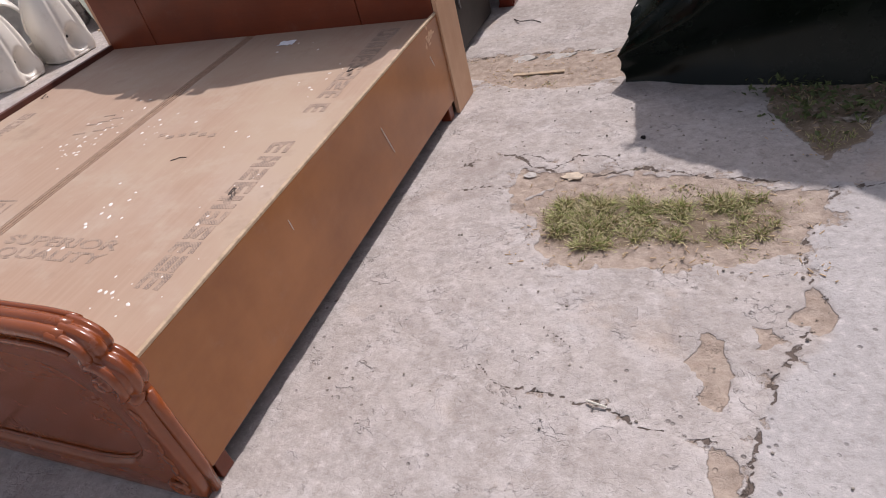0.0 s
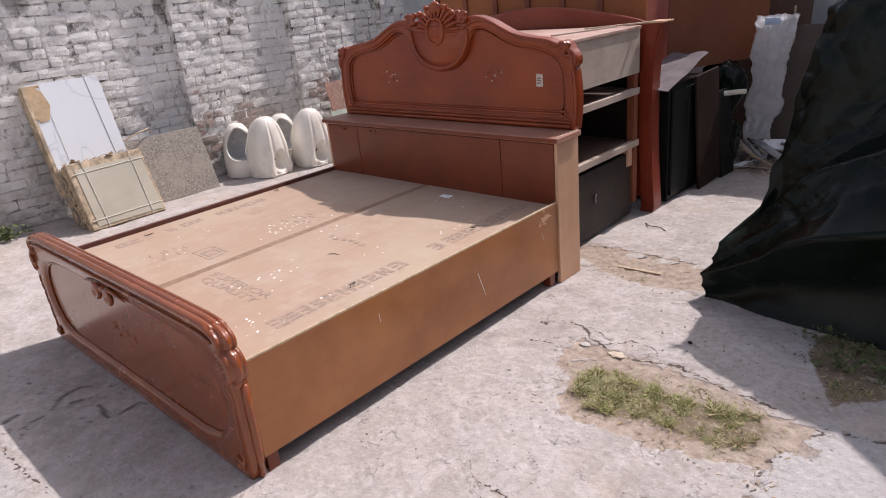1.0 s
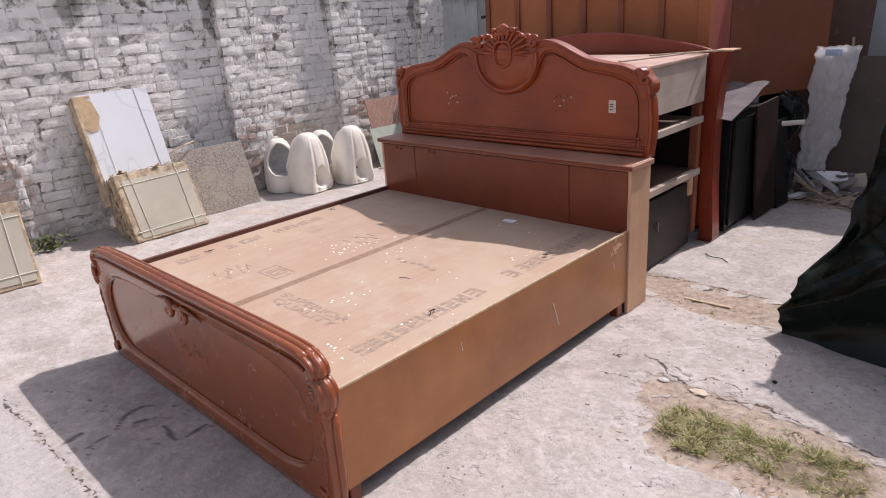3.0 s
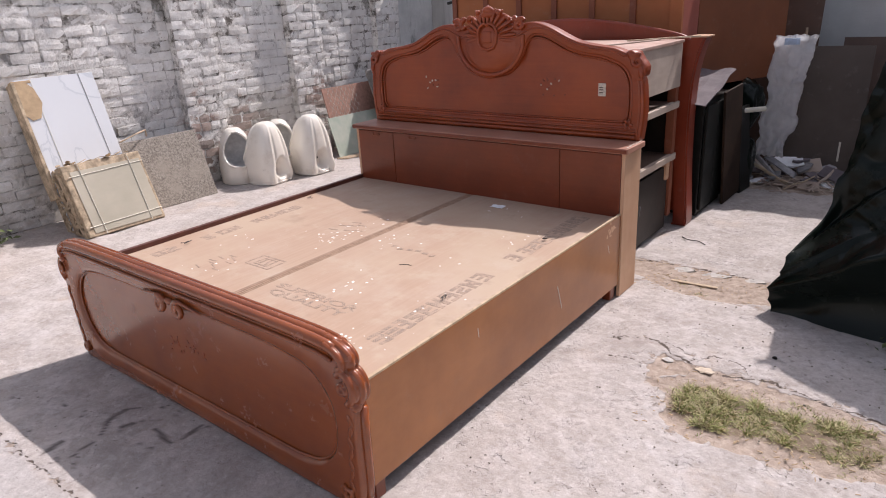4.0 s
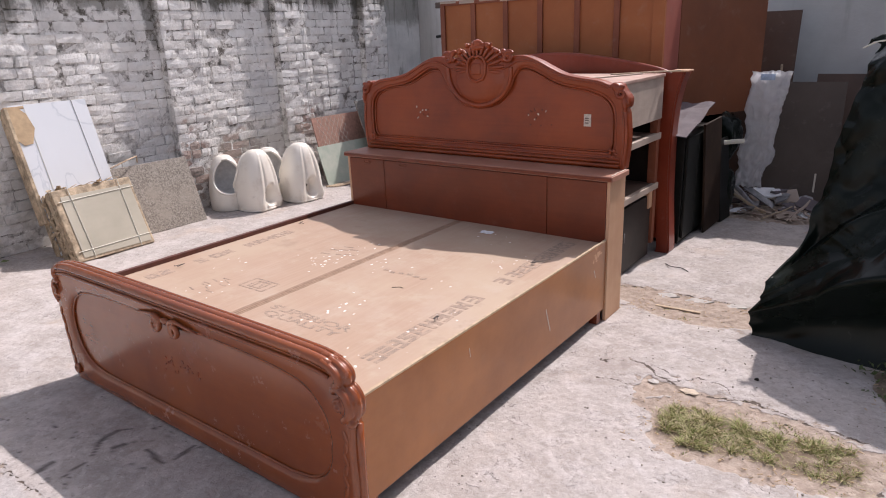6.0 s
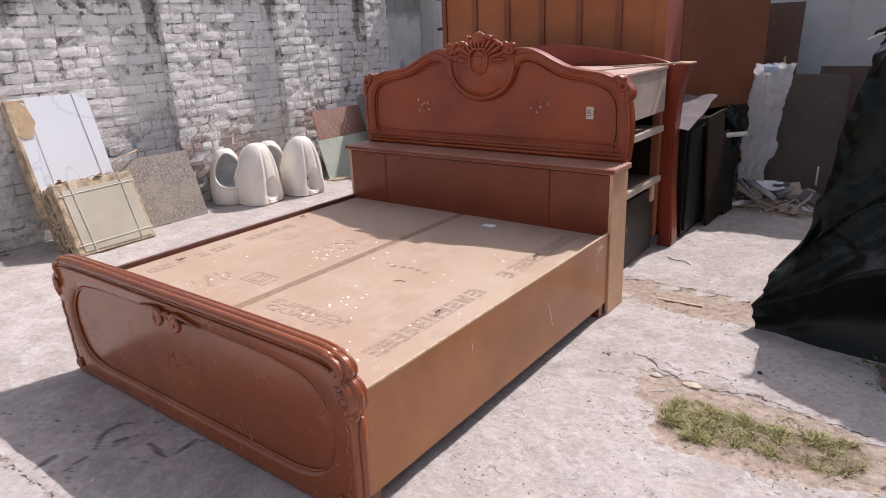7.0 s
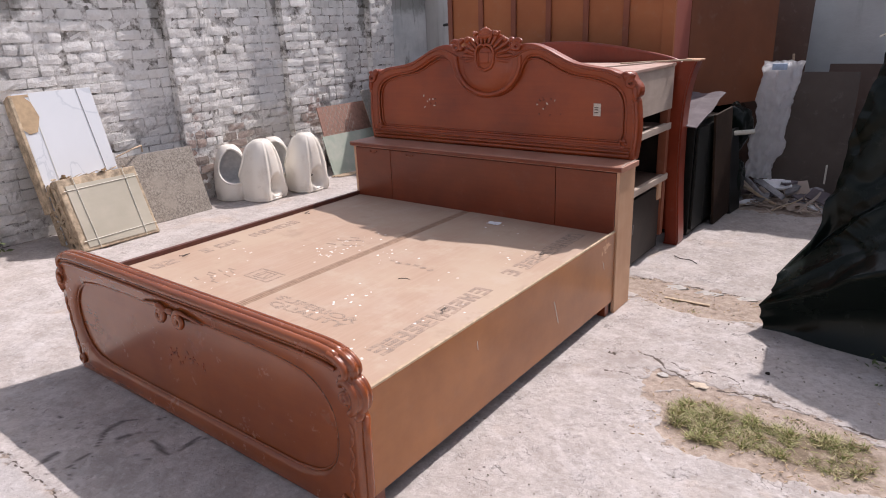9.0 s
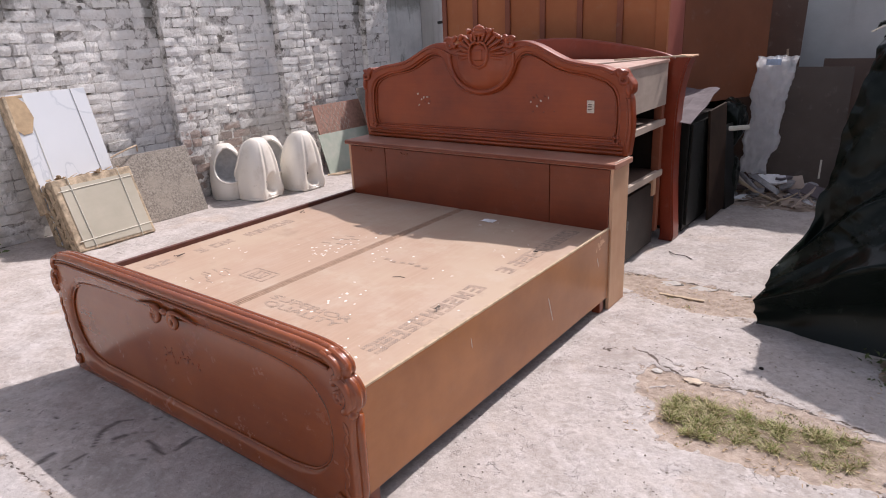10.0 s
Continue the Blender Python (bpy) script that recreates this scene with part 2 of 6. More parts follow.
def concrete():
    n = Nodes("old_concrete", rough=0.9, spec=0.3)
    dirt, smooth = n.attr("dirt"), n.attr("smooth")
    ragged = n.noise(55, 5, 0.7)
    dirt = n.step(n.math("ADD", dirt, n.math("MULTIPLY", n.math("SUBTRACT", ragged, 0.5), 0.9)), 0.38, 0.62)
    gap = n.math("ADD", n.math("MULTIPLY", n.math("SUBTRACT", n.noise(70, 4, 0.65), 0.5), 0.012), n.attr("crack"))
    crack = n.step(gap, 0.004, 0.0008)
    big = n.noise(1.3, 5, 0.6)
    mid = n.noise(7.0, 6, 0.65)
    fine = n.noise(90, 5, 0.7)
    c = n.ramp(big, (0.3, (0.4, 0.368, 0.34)), (0.7, (0.525, 0.488, 0.455)))
    c = n.mix(n.step(mid, 0.45, 0.7), c, (0.54, 0.515, 0.495))
    c = n.mix(n.math("MULTIPLY", n.step(n.noise(3.5, 6, 0.7), 0.52, 0.72), 0.55), c, (0.4, 0.345, 0.295))
    c = n.mix(n.math("MULTIPLY", smooth, 0.8), c, n.ramp(n.noise(3, 4), (0.3, (0.42, 0.41, 0.405)), (0.7, (0.5, 0.49, 0.48))))
    # exposed grit and pits
    pits = n.step(n.voronoi(19, "F1"), 0.14, 0.07)
    pits = n.math("MULTIPLY", pits, n.step(n.noise(2.6, 3), 0.42, 0.56))
    c = n.mix(n.math("MULTIPLY", pits, 0.7), c, (0.12, 0.105, 0.095))
    grit = n.step(fine, 0.52, 0.75)
    c = n.mix(n.math("MULTIPLY", grit, 0.35), c, (0.3, 0.275, 0.25))
    # net of hairline cracks
    warp = n.t.nodes.new("ShaderNodeMix")
    warp.data_type = "VECTOR"
    wv = n.t.nodes.new("ShaderNodeTexNoise")
    n.t.links.new(n.pos, wv.inputs["Vector"])
    wv.inputs["Scale"].default_value = 6.0
    warp.inputs[0].default_value = 0.16
    n.t.links.new(n.pos, warp.inputs[4])
    n.t.links.new(wv.outputs["Color"], warp.inputs[5])
    net = n.voronoi(10.0, "DISTANCE_TO_EDGE", warp.outputs[1])
    hair = n.math("MULTIPLY", n.step(net, 0.022, 0.004), n.math("MULTIPLY", n.step(n.noise(2.7, 4), 0.5, 0.62), n.math("SUBTRACT", 1.0, smooth)))
    c = n.mix(n.math("MULTIPLY", hair, 0.03), c, (0.17, 0.14, 0.115))
    specks = n.math("MULTIPLY", n.step(n.voronoi(55, "F1"), 0.16, 0.08), n.step(n.noise(9, 4), 0.5, 0.62))
    c = n.mix(n.math("MULTIPLY", specks, 0.6), c, (0.16, 0.14, 0.125))
    craze = n.math("MULTIPLY", n.step(n.voronoi(27, "DISTANCE_TO_EDGE", warp.outputs[1]), 0.05, 0.01), n.math("MULTIPLY", n.step(n.noise(4.2, 5, 0.6), 0.45, 0.6), n.math("SUBTRACT", 1.0, smooth)))
    c = n.mix(n.math("MULTIPLY", craze, 0.16), c, (0.24, 0.205, 0.175))
    dash = n.step(n.noise(1.0, 2, 0.5, n.scaled((46, 60, 20)), 0.8), 0.62, 0.72)
    dash = n.math("MULTIPLY", dash, n.step(n.noise(3.0, 4), 0.4, 0.6))
    c = n.mix(n.math("MULTIPLY", dash, n.math("SUBTRACT", 0.26, n.math("MULTIPLY", smooth, 0.22))), c, (0.17, 0.148, 0.13))
    mott = n.noise(34, 5, 0.7)
    c = n.mix(n.math("MULTIPLY", n.step(mott, 0.5, 0.34), 0.42), c, (0.27, 0.245, 0.222))
    c = n.mix(n.math("MULTIPLY", n.step(mott, 0.53, 0.68), 0.5), c, (0.66, 0.635, 0.61))
    blotch = n.step(n.noise(19, 6, 0.75), 0.5, 0.66)
    c = n.mix(n.math("MULTIPLY", blotch, n.math("MULTIPLY", n.math("SUBTRACT", 1.0, smooth), 0.35)), c, (0.34, 0.3, 0.265))
    # the worn skin scales off in thin layers with dark lips
    lay = n.math("MULTIPLY", n.noise(5.0, 6, 0.6, None, 0.15), 11.0)
    fr = n.math("FRACT", lay)
    lip = n.math("MULTIPLY", n.step(fr, 0.16, 0.02), n.step(n.noise(7.0, 4, 0.6), 0.5, 0.6))
    patch = n.math("MULTIPLY", n.step(n.noise(1.9, 4, 0.6), 0.36, 0.5), n.math("SUBTRACT", 1.0, n.math("MULTIPLY", smooth, 0.85)))
    lip = n.math("MULTIPLY", lip, patch)
    tone = n.math("MULTIPLY", n.math("FRACT", n.math("MULTIPLY", n.math("FLOOR", lay), 0.618)), n.math("MULTIPLY", patch, 0.4))
    c = n.mix(tone, c, (0.3, 0.262, 0.228))
    c = n.mix(n.math("MULTIPLY", lip, 0.24), c, (0.13, 0.108, 0.09))
    tan = n.math("MULTIPLY", n.step(n.noise(2.2, 5, 0.65), 0.55, 0.7), n.math("SUBTRACT", 1.0, smooth))
    c = n.mix(n.math("MULTIPLY", tan, 0.45), c, (0.5, 0.405, 0.32))
    pale = n.math("MULTIPLY", n.step(n.noise(4.6, 6, 0.7), 0.5, 0.6), n.math("SUBTRACT", 1.0, smooth))
    c = n.mix(n.math("MULTIPLY", pale, 0.35), c, (0.63, 0.6, 0.575))
    smear = n.math("MULTIPLY", n.attr("smear"), n.step(n.noise(11, 5, 0.7), 0.28, 0.6))
    c = n.mix(n.math("MULTIPLY", smear, 0.42), c, (0.3, 0.262, 0.235))
    dark_soil = n.attr("dark_soil")
    soil = n.ramp(n.noise(26, 6, 0.7), (0.3, (0.285, 0.226, 0.178)), (0.7, (0.49, 0.412, 0.34)))
    c = n.mix(n.math("MULTIPLY", n.attr("stain"), 0.85), c, (0.09, 0.078, 0.072))
    soil = n.mix(n.math("MULTIPLY", dark_soil, n.step(n.noise(30, 4, 0.7), 0.3, 0.5)), soil, (0.22, 0.17, 0.118))
    c = n.mix(dirt, c, soil)
    c = n.mix(crack, c, (0.135, 0.108, 0.09))
    # a film of reddish dust over all
    c = n.mix(1.0, c, (1.0, 0.972, 0.985), "MULTIPLY")
    n.color(c)
    h = n.math("ADD", n.math("MULTIPLY", mid, 0.5), n.math("MULTIPLY", fine, 0.28))
    h = n.math("SUBTRACT", h, n.math("MULTIPLY", dash, 0.15))
    h = n.math("SUBTRACT", h, n.math("ADD", n.math("MULTIPLY", pits, 0.3), n.math("MULTIPLY", craze, 0.05)))
    h = n.math("SUBTRACT", h, n.math("ADD", n.math("MULTIPLY", crack, 0.4), n.math("MULTIPLY", lip, 0.3)))
    h = n.math("SUBTRACT", h, n.math("MULTIPLY", dirt, 0.25))
    return n.bump(h, 0.9, 0.014).m


# stains on the brick wall: centre along the wall and up, their reach, and the tint; the first two paint in the piers'
# shadows
DAMP_AND_SHADE = [
    (2.02, 0.75, 0.3, 0.4, (0.5, 0.5, 0.51), 0.4), (3.4, 1.1, 0.26, 0.3, (0.55, 0.56, 0.58), 0.4), (3.45, 0.5, 0.42, 0.34, (0.46, 0.43, 0.39), 0.45),
    (1.1, 0.55, 0.5, 0.5, (0.4, 0.385, 0.36), 0.5), (-0.5, 1.0, 0.5, 0.4, (0.42, 0.42, 0.42), 0.5),
    (0.75, 1.5, 0.4, 0.22, (0.46, 0.45, 0.44), 0.45),
]
BARE = [(2.42, 0.52, 0.2, 0.42), (0.14, 0.55, 0.22, 0.36), (3.92, 0.72, 0.3, 0.2), (3.0, 0.5, 0.3, 0.3), (4.5, 0.6, 0.4, 0.22)]
RUNS = [(2.22, 1.95, 0.07, 0.4), (3.61, 2.0, 0.05, 0.4), (1.0, 2.0, 0.14, 0.3), (4.98, 1.9, 0.07, 0.5), (-0.2, 1.9, 0.1, 0.4), (1.75, 2.05, 0.3, 0.16), (3.1, 2.1, 0.4, 0.1)]


def spot(n, y, z, ry, rz, ragged):
    """An uneven patch on the wall's face."""
    dy = n.math("DIVIDE", n.math("SUBTRACT", n.axis(1), y), ry)
    dz = n.math("DIVIDE", n.math("SUBTRACT", n.axis(2), z), rz)
    d = n.math("SQRT", n.math("ADD", n.math("MULTIPLY", dy, dy), n.math("MULTIPLY", dz, dz)))
    return n.step(n.math("ADD", d, ragged), 1.12, 0.62)


def wall_stains_and_shade(n, c):
    ragged = n.math("MULTIPLY", n.math("SUBTRACT", n.noise(5.5, 6, 0.68), 0.5), 2.6)
    for y, z, ry, rz, tint, k in DAMP_AND_SHADE:
        c = n.mix(n.math("MULTIPLY", spot(n, y, z, ry, rz, ragged), k), c, tint)
    spots = n.step(n.noise(17, 5, 0.7), 0.62, 0.7)
    # dark flecks over the two painted pier shadows
    for y, z, ry, rz, *_ in DAMP_AND_SHADE[:2]:
        c = n.mix(n.math("MULTIPLY", n.math("MULTIPLY", spot(n, y, z, ry, rz, ragged), spots), 0.55), c, (0.15, 0.15, 0.16))
    for y, z, ry, rz in RUNS:
        c = n.mix(n.math("MULTIPLY", spot(n, y, z, ry, rz, ragged), 0.62), c, (0.1, 0.092, 0.072))
    # black mould under the wall's top, running down in streaks
    runs = n.noise(1.0, 6, 0.65, n.scaled((1, 5.5, 0.5)))
    mould = n.math("ADD", n.math("MULTIPLY", n.step(n.axis(2), 1.6, 2.2), 0.45), runs)
    return n.mix(n.math("MULTIPLY", n.step(mould, 0.8, 0.96), 0.85), c, (0.085, 0.08, 0.062))


def whitewash(joined):
    n = Nodes("whitewashed_brick_joined" if joined else "whitewashed_brick", rough=0.92, spec=0.25)
    r = n.island() if joined else n.rand()
    z = n.axis(2)
    red = n.ramp(r, (0.0, (0.26, 0.125, 0.09)), (0.35, (0.34, 0.21, 0.165)), (0.7, (0.42, 0.31, 0.26)), (1.0, (0.27, 0.21, 0.18)))
    white = n.ramp(n.noise(6, 5), (0.3, (0.8, 0.78, 0.75)), (0.7, (0.92, 0.905, 0.88)))
    white = n.mix(n.math("MULTIPLY", n.step(r, 0.35, 1.0), 0.34), white, (0.55, 0.52, 0.49))
    # thin paint lets the brick's tint through, chips lay it bare
    thin = n.step(n.noise(9, 7, 0.72), 0.5, 0.66)
    c = n.mix(n.math("MULTIPLY", thin, 0.26), white, (0.55, 0.5, 0.45))
    ragged = n.math("MULTIPLY", n.math("SUBTRACT", n.noise(8, 6, 0.7), 0.5), 2.2)
    bare = n.step(n.noise(13, 7, 0.74), 0.6, 0.67)
    bare = n.math("MULTIPLY", bare, n.step(n.noise(1.9, 4), 0.42, 0.6))
    for y, bz, ry, rz in BARE:
        bare = n.math("MAXIMUM", bare, n.math("MULTIPLY", spot(n, y, bz, ry, rz, ragged), n.step(n.math("ADD", r, n.noise(16, 5, 0.7)), 0.72, 0.95)))
    c = n.mix(n.math("MULTIPLY", bare, 0.85), c, red)
    grime = n.step(n.noise(3.3, 7, 0.72), 0.5, 0.64)
    c = n.mix(n.math("MULTIPLY", grime, 0.24), c, (0.38, 0.365, 0.345))
    low = n.math("MULTIPLY", n.step(z, 0.55, 0.05), n.step(n.noise(7, 5, 0.7), 0.36, 0.6))
    c = n.mix(n.math("MULTIPLY", low, 0.55), c, (0.27, 0.235, 0.195))
    specks = n.step(n.noise(42, 5, 0.75), 0.63, 0.7)
    c = n.mix(n.math("MULTIPLY", specks, 0.6), c, (0.22, 0.2, 0.18))
    n.color(wall_stains_and_shade(n, c))
    return n.bump(n.math("ADD", n.noise(45, 5, 0.7), n.noise(12, 4)), 0.75, 0.014).m


def mortar():
    n = Nodes("old_mortar", rough=0.95, spec=0.2)
    c = n.ramp(n.noise(11, 6, 0.72), (0.38, (0.17, 0.155, 0.138)), (0.48, (0.56, 0.535, 0.505)), (0.6, (0.86, 0.84, 0.815)))
    return n.color(wall_stains_and_shade(n, c)).bump(n.noise(40, 6, 0.7), 0.8, 0.02).m


def plaster():
    n = Nodes("stained_plaster", rough=0.9, spec=0.25)
    c = n.ramp(n.noise(1.2, 6, 0.65), (0.3, (0.46, 0.46, 0.45)), (0.7, (0.62, 0.62, 0.61)))
    runs = n.noise(1.0, 6, 0.65, n.scaled((4.0, 1, 0.45)))
    c = n.mix(n.math("MULTIPLY", n.step(runs, 0.55, 0.75), 0.7), c, (0.3, 0.3, 0.28))
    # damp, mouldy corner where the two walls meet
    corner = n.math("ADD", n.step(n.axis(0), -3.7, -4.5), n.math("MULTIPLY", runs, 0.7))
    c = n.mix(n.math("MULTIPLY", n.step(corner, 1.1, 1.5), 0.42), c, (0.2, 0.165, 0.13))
    return n.color(c).bump(n.noise(30, 6, 0.7), 0.4, 0.01).m


def mouldy():
    n = Nodes("mouldy_plaster", rough=0.92, spec=0.2)
    c = n.ramp(n.noise(3.0, 6, 0.65), (0.3, (0.52, 0.53, 0.52)), (0.7, (0.76, 0.76, 0.74)))
    runs = n.noise(1.0, 6, 0.68, n.scaled((2, 6.0, 1.1)), 0.6)
    c = n.mix(n.math("MULTIPLY", n.step(runs, 0.5, 0.64), 0.7), c, (0.14, 0.15, 0.13))
    top = n.math("ADD", n.step(n.axis(2), 1.45, 2.1), n.math("MULTIPLY", n.noise(6, 5, 0.7), 0.9))
    c = n.mix(n.math("MULTIPLY", n.step(top, 0.85, 1.15), 0.6), c, (0.14, 0.13, 0.105))
    return n.color(c).bump(n.noise(24, 6, 0.7), 0.5, 0.012).m


M["mouldy"] = mouldy()
M["concrete"], M["brick"], M["brick_joined"], M["mortar"], M["plaster"] = concrete(), whitewash(False), whitewash(True), mortar(), plaster()


def grass_mat():
    n = Nodes("grass_blades", rough=0.6, spec=0.3)
    r = n.island()
    c = n.ramp(r, (0.0, (0.17, 0.19, 0.055)), (0.28, (0.32, 0.35, 0.12)), (0.48, (0.45, 0.45, 0.2)), (0.56, (0.47, 0.39, 0.21)), (0.82, (0.57, 0.48, 0.31)), (1.0, (0.32, 0.23, 0.14)))
    return n.color(c).m


M["grass"] = grass_mat()


# ---- building helpers ----
BASE = {}


def thing(name, base=(0, 0, 0), label="", category="", group="", kind=""):
    ob = new(name)
    ob.empty_display_size = 0.1
    ob.location = base
    BASE[ob.name] = Vector(base)
    return tagged(ob, label, category, group, kind)


def part(name, bm, material, parent=None, label="", smooth=False, fuse=0.0, kind=""):
    """Link a bmesh as one mesh object under a thing or a part."""
    me = bpy.data.meshes.new(name)
    if parent is not None:
        bmesh.ops.translate(bm, verts=bm.verts, vec=-BASE[parent.name])
    bm.normal_update()
    bm.to_mesh(me)
    bm.free()
    me.materials.append(M[material])
    if smooth:
        me.polygons.foreach_set("use_smooth", [True] * len(me.polygons))
    ob = new(name, me)
    if parent is not None:
        ob.parent = parent
        BASE[ob.name] = BASE[parent.name]
    if label:
        ob["label"] = label
    if kind:
        ob["kind"] = kind
    if fuse:
        m = ob.modifiers.new("fuse", "REMESH")
        m.mode, m.voxel_size, m.use_smooth_shade = "VOXEL", fuse, True
    return ob


def cut(bm, lo, hi, bevel=0.003, m=None, seg=2):
    """Add a bevelled box between two corners."""
    lo, hi = Vector(lo), Vector(hi)
    got = bmesh.ops.create_cube(bm, size=1.0)["verts"]
    size, mid = hi - lo, (lo + hi) / 2
    for v in got:
        v.co = Vector((v.co.x * size.x, v.co.y * size.y, v.co.z * size.z)) + mid
    if bevel:
        edges = list({e for v in got for e in v.link_edges})
        res = bmesh.ops.bevel(bm, geom=edges, offset=min(bevel, min(size) * 0.45), segments=seg, profile=0.5, affect="EDGES")
        got = list({v for f in res["faces"] for v in f.verts} | {v for v in got if v.is_valid})
    if m is not None:
        bmesh.ops.transform(bm, matrix=m, verts=got)
    return bm


def box(lo, hi, bevel=0.003, m=None):
    return cut(bmesh.new(), lo, hi, bevel, m)


def blob(bm, c, r, m=None, u=10, v=7):
    got = bmesh.ops.create_uvsphere(bm, u_segments=u, v_segments=v, radius=1.0)["verts"]
    mat = Matrix.Translation(c) @ (m or Matrix()) @ Matrix.Diagonal((*r, 1))
    bmesh.ops.transform(bm, matrix=mat, verts=got)
    return bm


def tube(bm, pts, r, n=8, closed=False, flat=1.0):
    """A round bar along points; r may be a list."""
    pts = [Vector(p) for p in pts]
    rings = []
    k = len(pts)
    for i, p in enumerate(pts):
        a = pts[(i - 1) % k] if closed or i else p
        b = pts[(i + 1) % k] if closed or i < k - 1 else p
        d = (b - a).normalized()
        up = Vector((0, 1, 0)) if abs(d.y) < 0.9 else Vector((0, 0, 1))
        s = d.cross(up).normalized()
        w = s.cross(d).normalized()
        rr = r[i] if isinstance(r, (list, tuple)) else r
        rings.append([bm.verts.new(p + s * math.cos(2 * math.pi * j / n) * rr + w * math.sin(2 * math.pi * j / n) * rr * flat) for j in range(n)])
    for i in range(k if closed else k - 1):
        a, b = rings[i], rings[(i + 1) % k]
        for j in range(n):
            bm.faces.new((a[j], a[(j + 1) % n], b[(j + 1) % n], b[j]))
    if not closed:
        bm.faces.new(rings[0][::-1])
        bm.faces.new(rings[-1])
    return bm


def smooth_line(pts, steps=6):
    """Catmull-Rom through the points."""
    pts = [np.array(p, float) for p in pts]
    ext = [2 * pts[0] - pts[1], *pts, 2 * pts[-1] - pts[-2]]
    out = []
    for i in range(1, len(ext) - 2):
        a, b, c, d = ext[i - 1:i + 3]
        for s in range(steps):
            t = s / steps
            out.append(0.5 * (2 * b + (c - a) * t + (2 * a - 5 * b + 4 * c - d) * t * t + (3 * b - a - 3 * c + d) * t ** 3))
    out.append(pts[-1])
    return out


def even(pts, n):
    """n points evenly along a line."""
    p = np.array(pts, float)
    s = np.concatenate([[0], np.cumsum(np.linalg.norm(np.diff(p, axis=0), axis=1))])
    u = np.linspace(0, s[-1], n)
    return np.stack([np.interp(u, s, p[:, i]) for i in range(p.shape[1])], 1)


def mirrored(half):
    """Close a right half line (bottom middle to top middle) into a loop."""
    return [tuple(p) for p in half] + [(-p[0], p[1]) for p in half[-2:0:-1]]


def slab(loop, cx, y0, y1, edge=0.004):
    """A board cut to a loop of (dx, z), from y0 (front) to y1, with an eased front edge."""
    bm = bmesh.new()
    c = np.mean(loop, axis=0)
    rings = []
    for y, e in ((y0, edge), (y0 + edge, 0), (y1, 0)):
        ring = []
        for p in loop:
            d = c - np.array(p)
            q = np.array(p) + d / max(1e-6, np.linalg.norm(d)) * e
            ring.append(bm.verts.new((cx + q[0], y, q[1])))
        rings.append(ring)
    k = len(loop)
    for a, b in zip(rings, rings[1:]):
        for i in range(k):
            bm.faces.new((a[i], b[i], b[(i + 1) % k], a[(i + 1) % k]))
    caps = [bm.faces.new(rings[0]), bm.faces.new(rings[-1][::-1])]
    bm.normal_update()
    bmesh.ops.triangulate(bm, faces=caps)
    bmesh.ops.recalc_face_normals(bm, faces=bm.faces)
    return bm


def band(outer, inner, cx, y0, y1, soft=0.012):
    """A raised frame between two loops of the same count, with a rounded inner lip."""
    bm = bmesh.new()
    o, i = np.array(outer), np.array(inner)
    prof = [(0.0, y1), (0.0, y0 + soft * 0.5), (0.04, y0 + soft * 0.12), (0.1, y0), (0.8, y0), (0.9, y0 + soft * 0.3), (0.97, y0 + soft), (1.0, y1)]
    rings = [[bm.verts.new((cx + p[0], y, p[1])) for p in o * (1 - f) + i * f] for f, y in prof]
    k = len(o)
    for a, b in zip(rings, rings[1:]):
        for j in range(k):
            bm.faces.new((a[j], a[(j + 1) % k], b[(j + 1) % k], b[j]))
    bmesh.ops.recalc_face_normals(bm, faces=bm.faces)
    return bm


def spiral(cx, cz, y, r0, turns, start, sign=1, k=26):
    return [(cx + sign * r0 * (1 - 0.85 * t) * math.cos(start + turns * 2 * math.pi * t), y, cz + r0 * (1 - 0.85 * t) * math.sin(start + turns * 2 * math.pi * t)) for t in np.linspace(0, 1, k)]


def spin(x=0, y=0, z=0):
    return pose(0, 0, 0, x, y, z)


def lattice(seed):
    return np.random.RandomState(seed).rand(256, 256)


def vnoise(x, y, scale, seed=0, octaves=4):
    """Value noise on arrays, about 0 to 1."""
    tot, amp, norm = 0, 1.0, 0
    for o in range(octaves):
        g = lattice(seed + o)
        u, v = x * scale * 2 ** o + 37.3, y * scale * 2 ** o + 11.7
        i, j = np.floor(u).astype(int), np.floor(v).astype(int)
        fu, fv = u - i, v - j
        fu, fv = fu * fu * (3 - 2 * fu), fv * fv * (3 - 2 * fv)
        i0, i1, j0, j1 = i % 256, (i + 1) % 256, j % 256, (j + 1) % 256
        tot = tot + amp * ((g[i0, j0] * (1 - fu) + g[i1, j0] * fu) * (1 - fv) + (g[i0, j1] * (1 - fu) + g[i1, j1] * fu) * fv)
        norm += amp
        amp *= 0.5
    return tot / norm


def line_distance(x, y, pts):
    d = np.full(x.shape, 9.0)
    for (ax, ay), (bx, by) in zip(pts, pts[1:]):
        ux, uy = bx - ax, by - ay
        t = np.clip(((x - ax) * ux + (y - ay) * uy) / (ux * ux + uy * uy + 1e-9), 0, 1)
        d = np.minimum(d, np.hypot(x - ax - t * ux, y - ay - t * uy))
    return d


def inside(x, y, poly):
    """Signed distance to a polygon, positive inside."""
    c = np.zeros(x.shape, bool)
    for (ax, ay), (bx, by) in zip(poly, poly[1:] + poly[:1]):
        with np.errstate(divide="ignore", invalid="ignore"):
            c ^= ((ay > y) != (by > y)) & (x < (bx - ax) * (y - ay) / (by - ay) + ax)
    d = line_distance(x, y, poly + poly[:1])
    return np.where(c, d, -d)


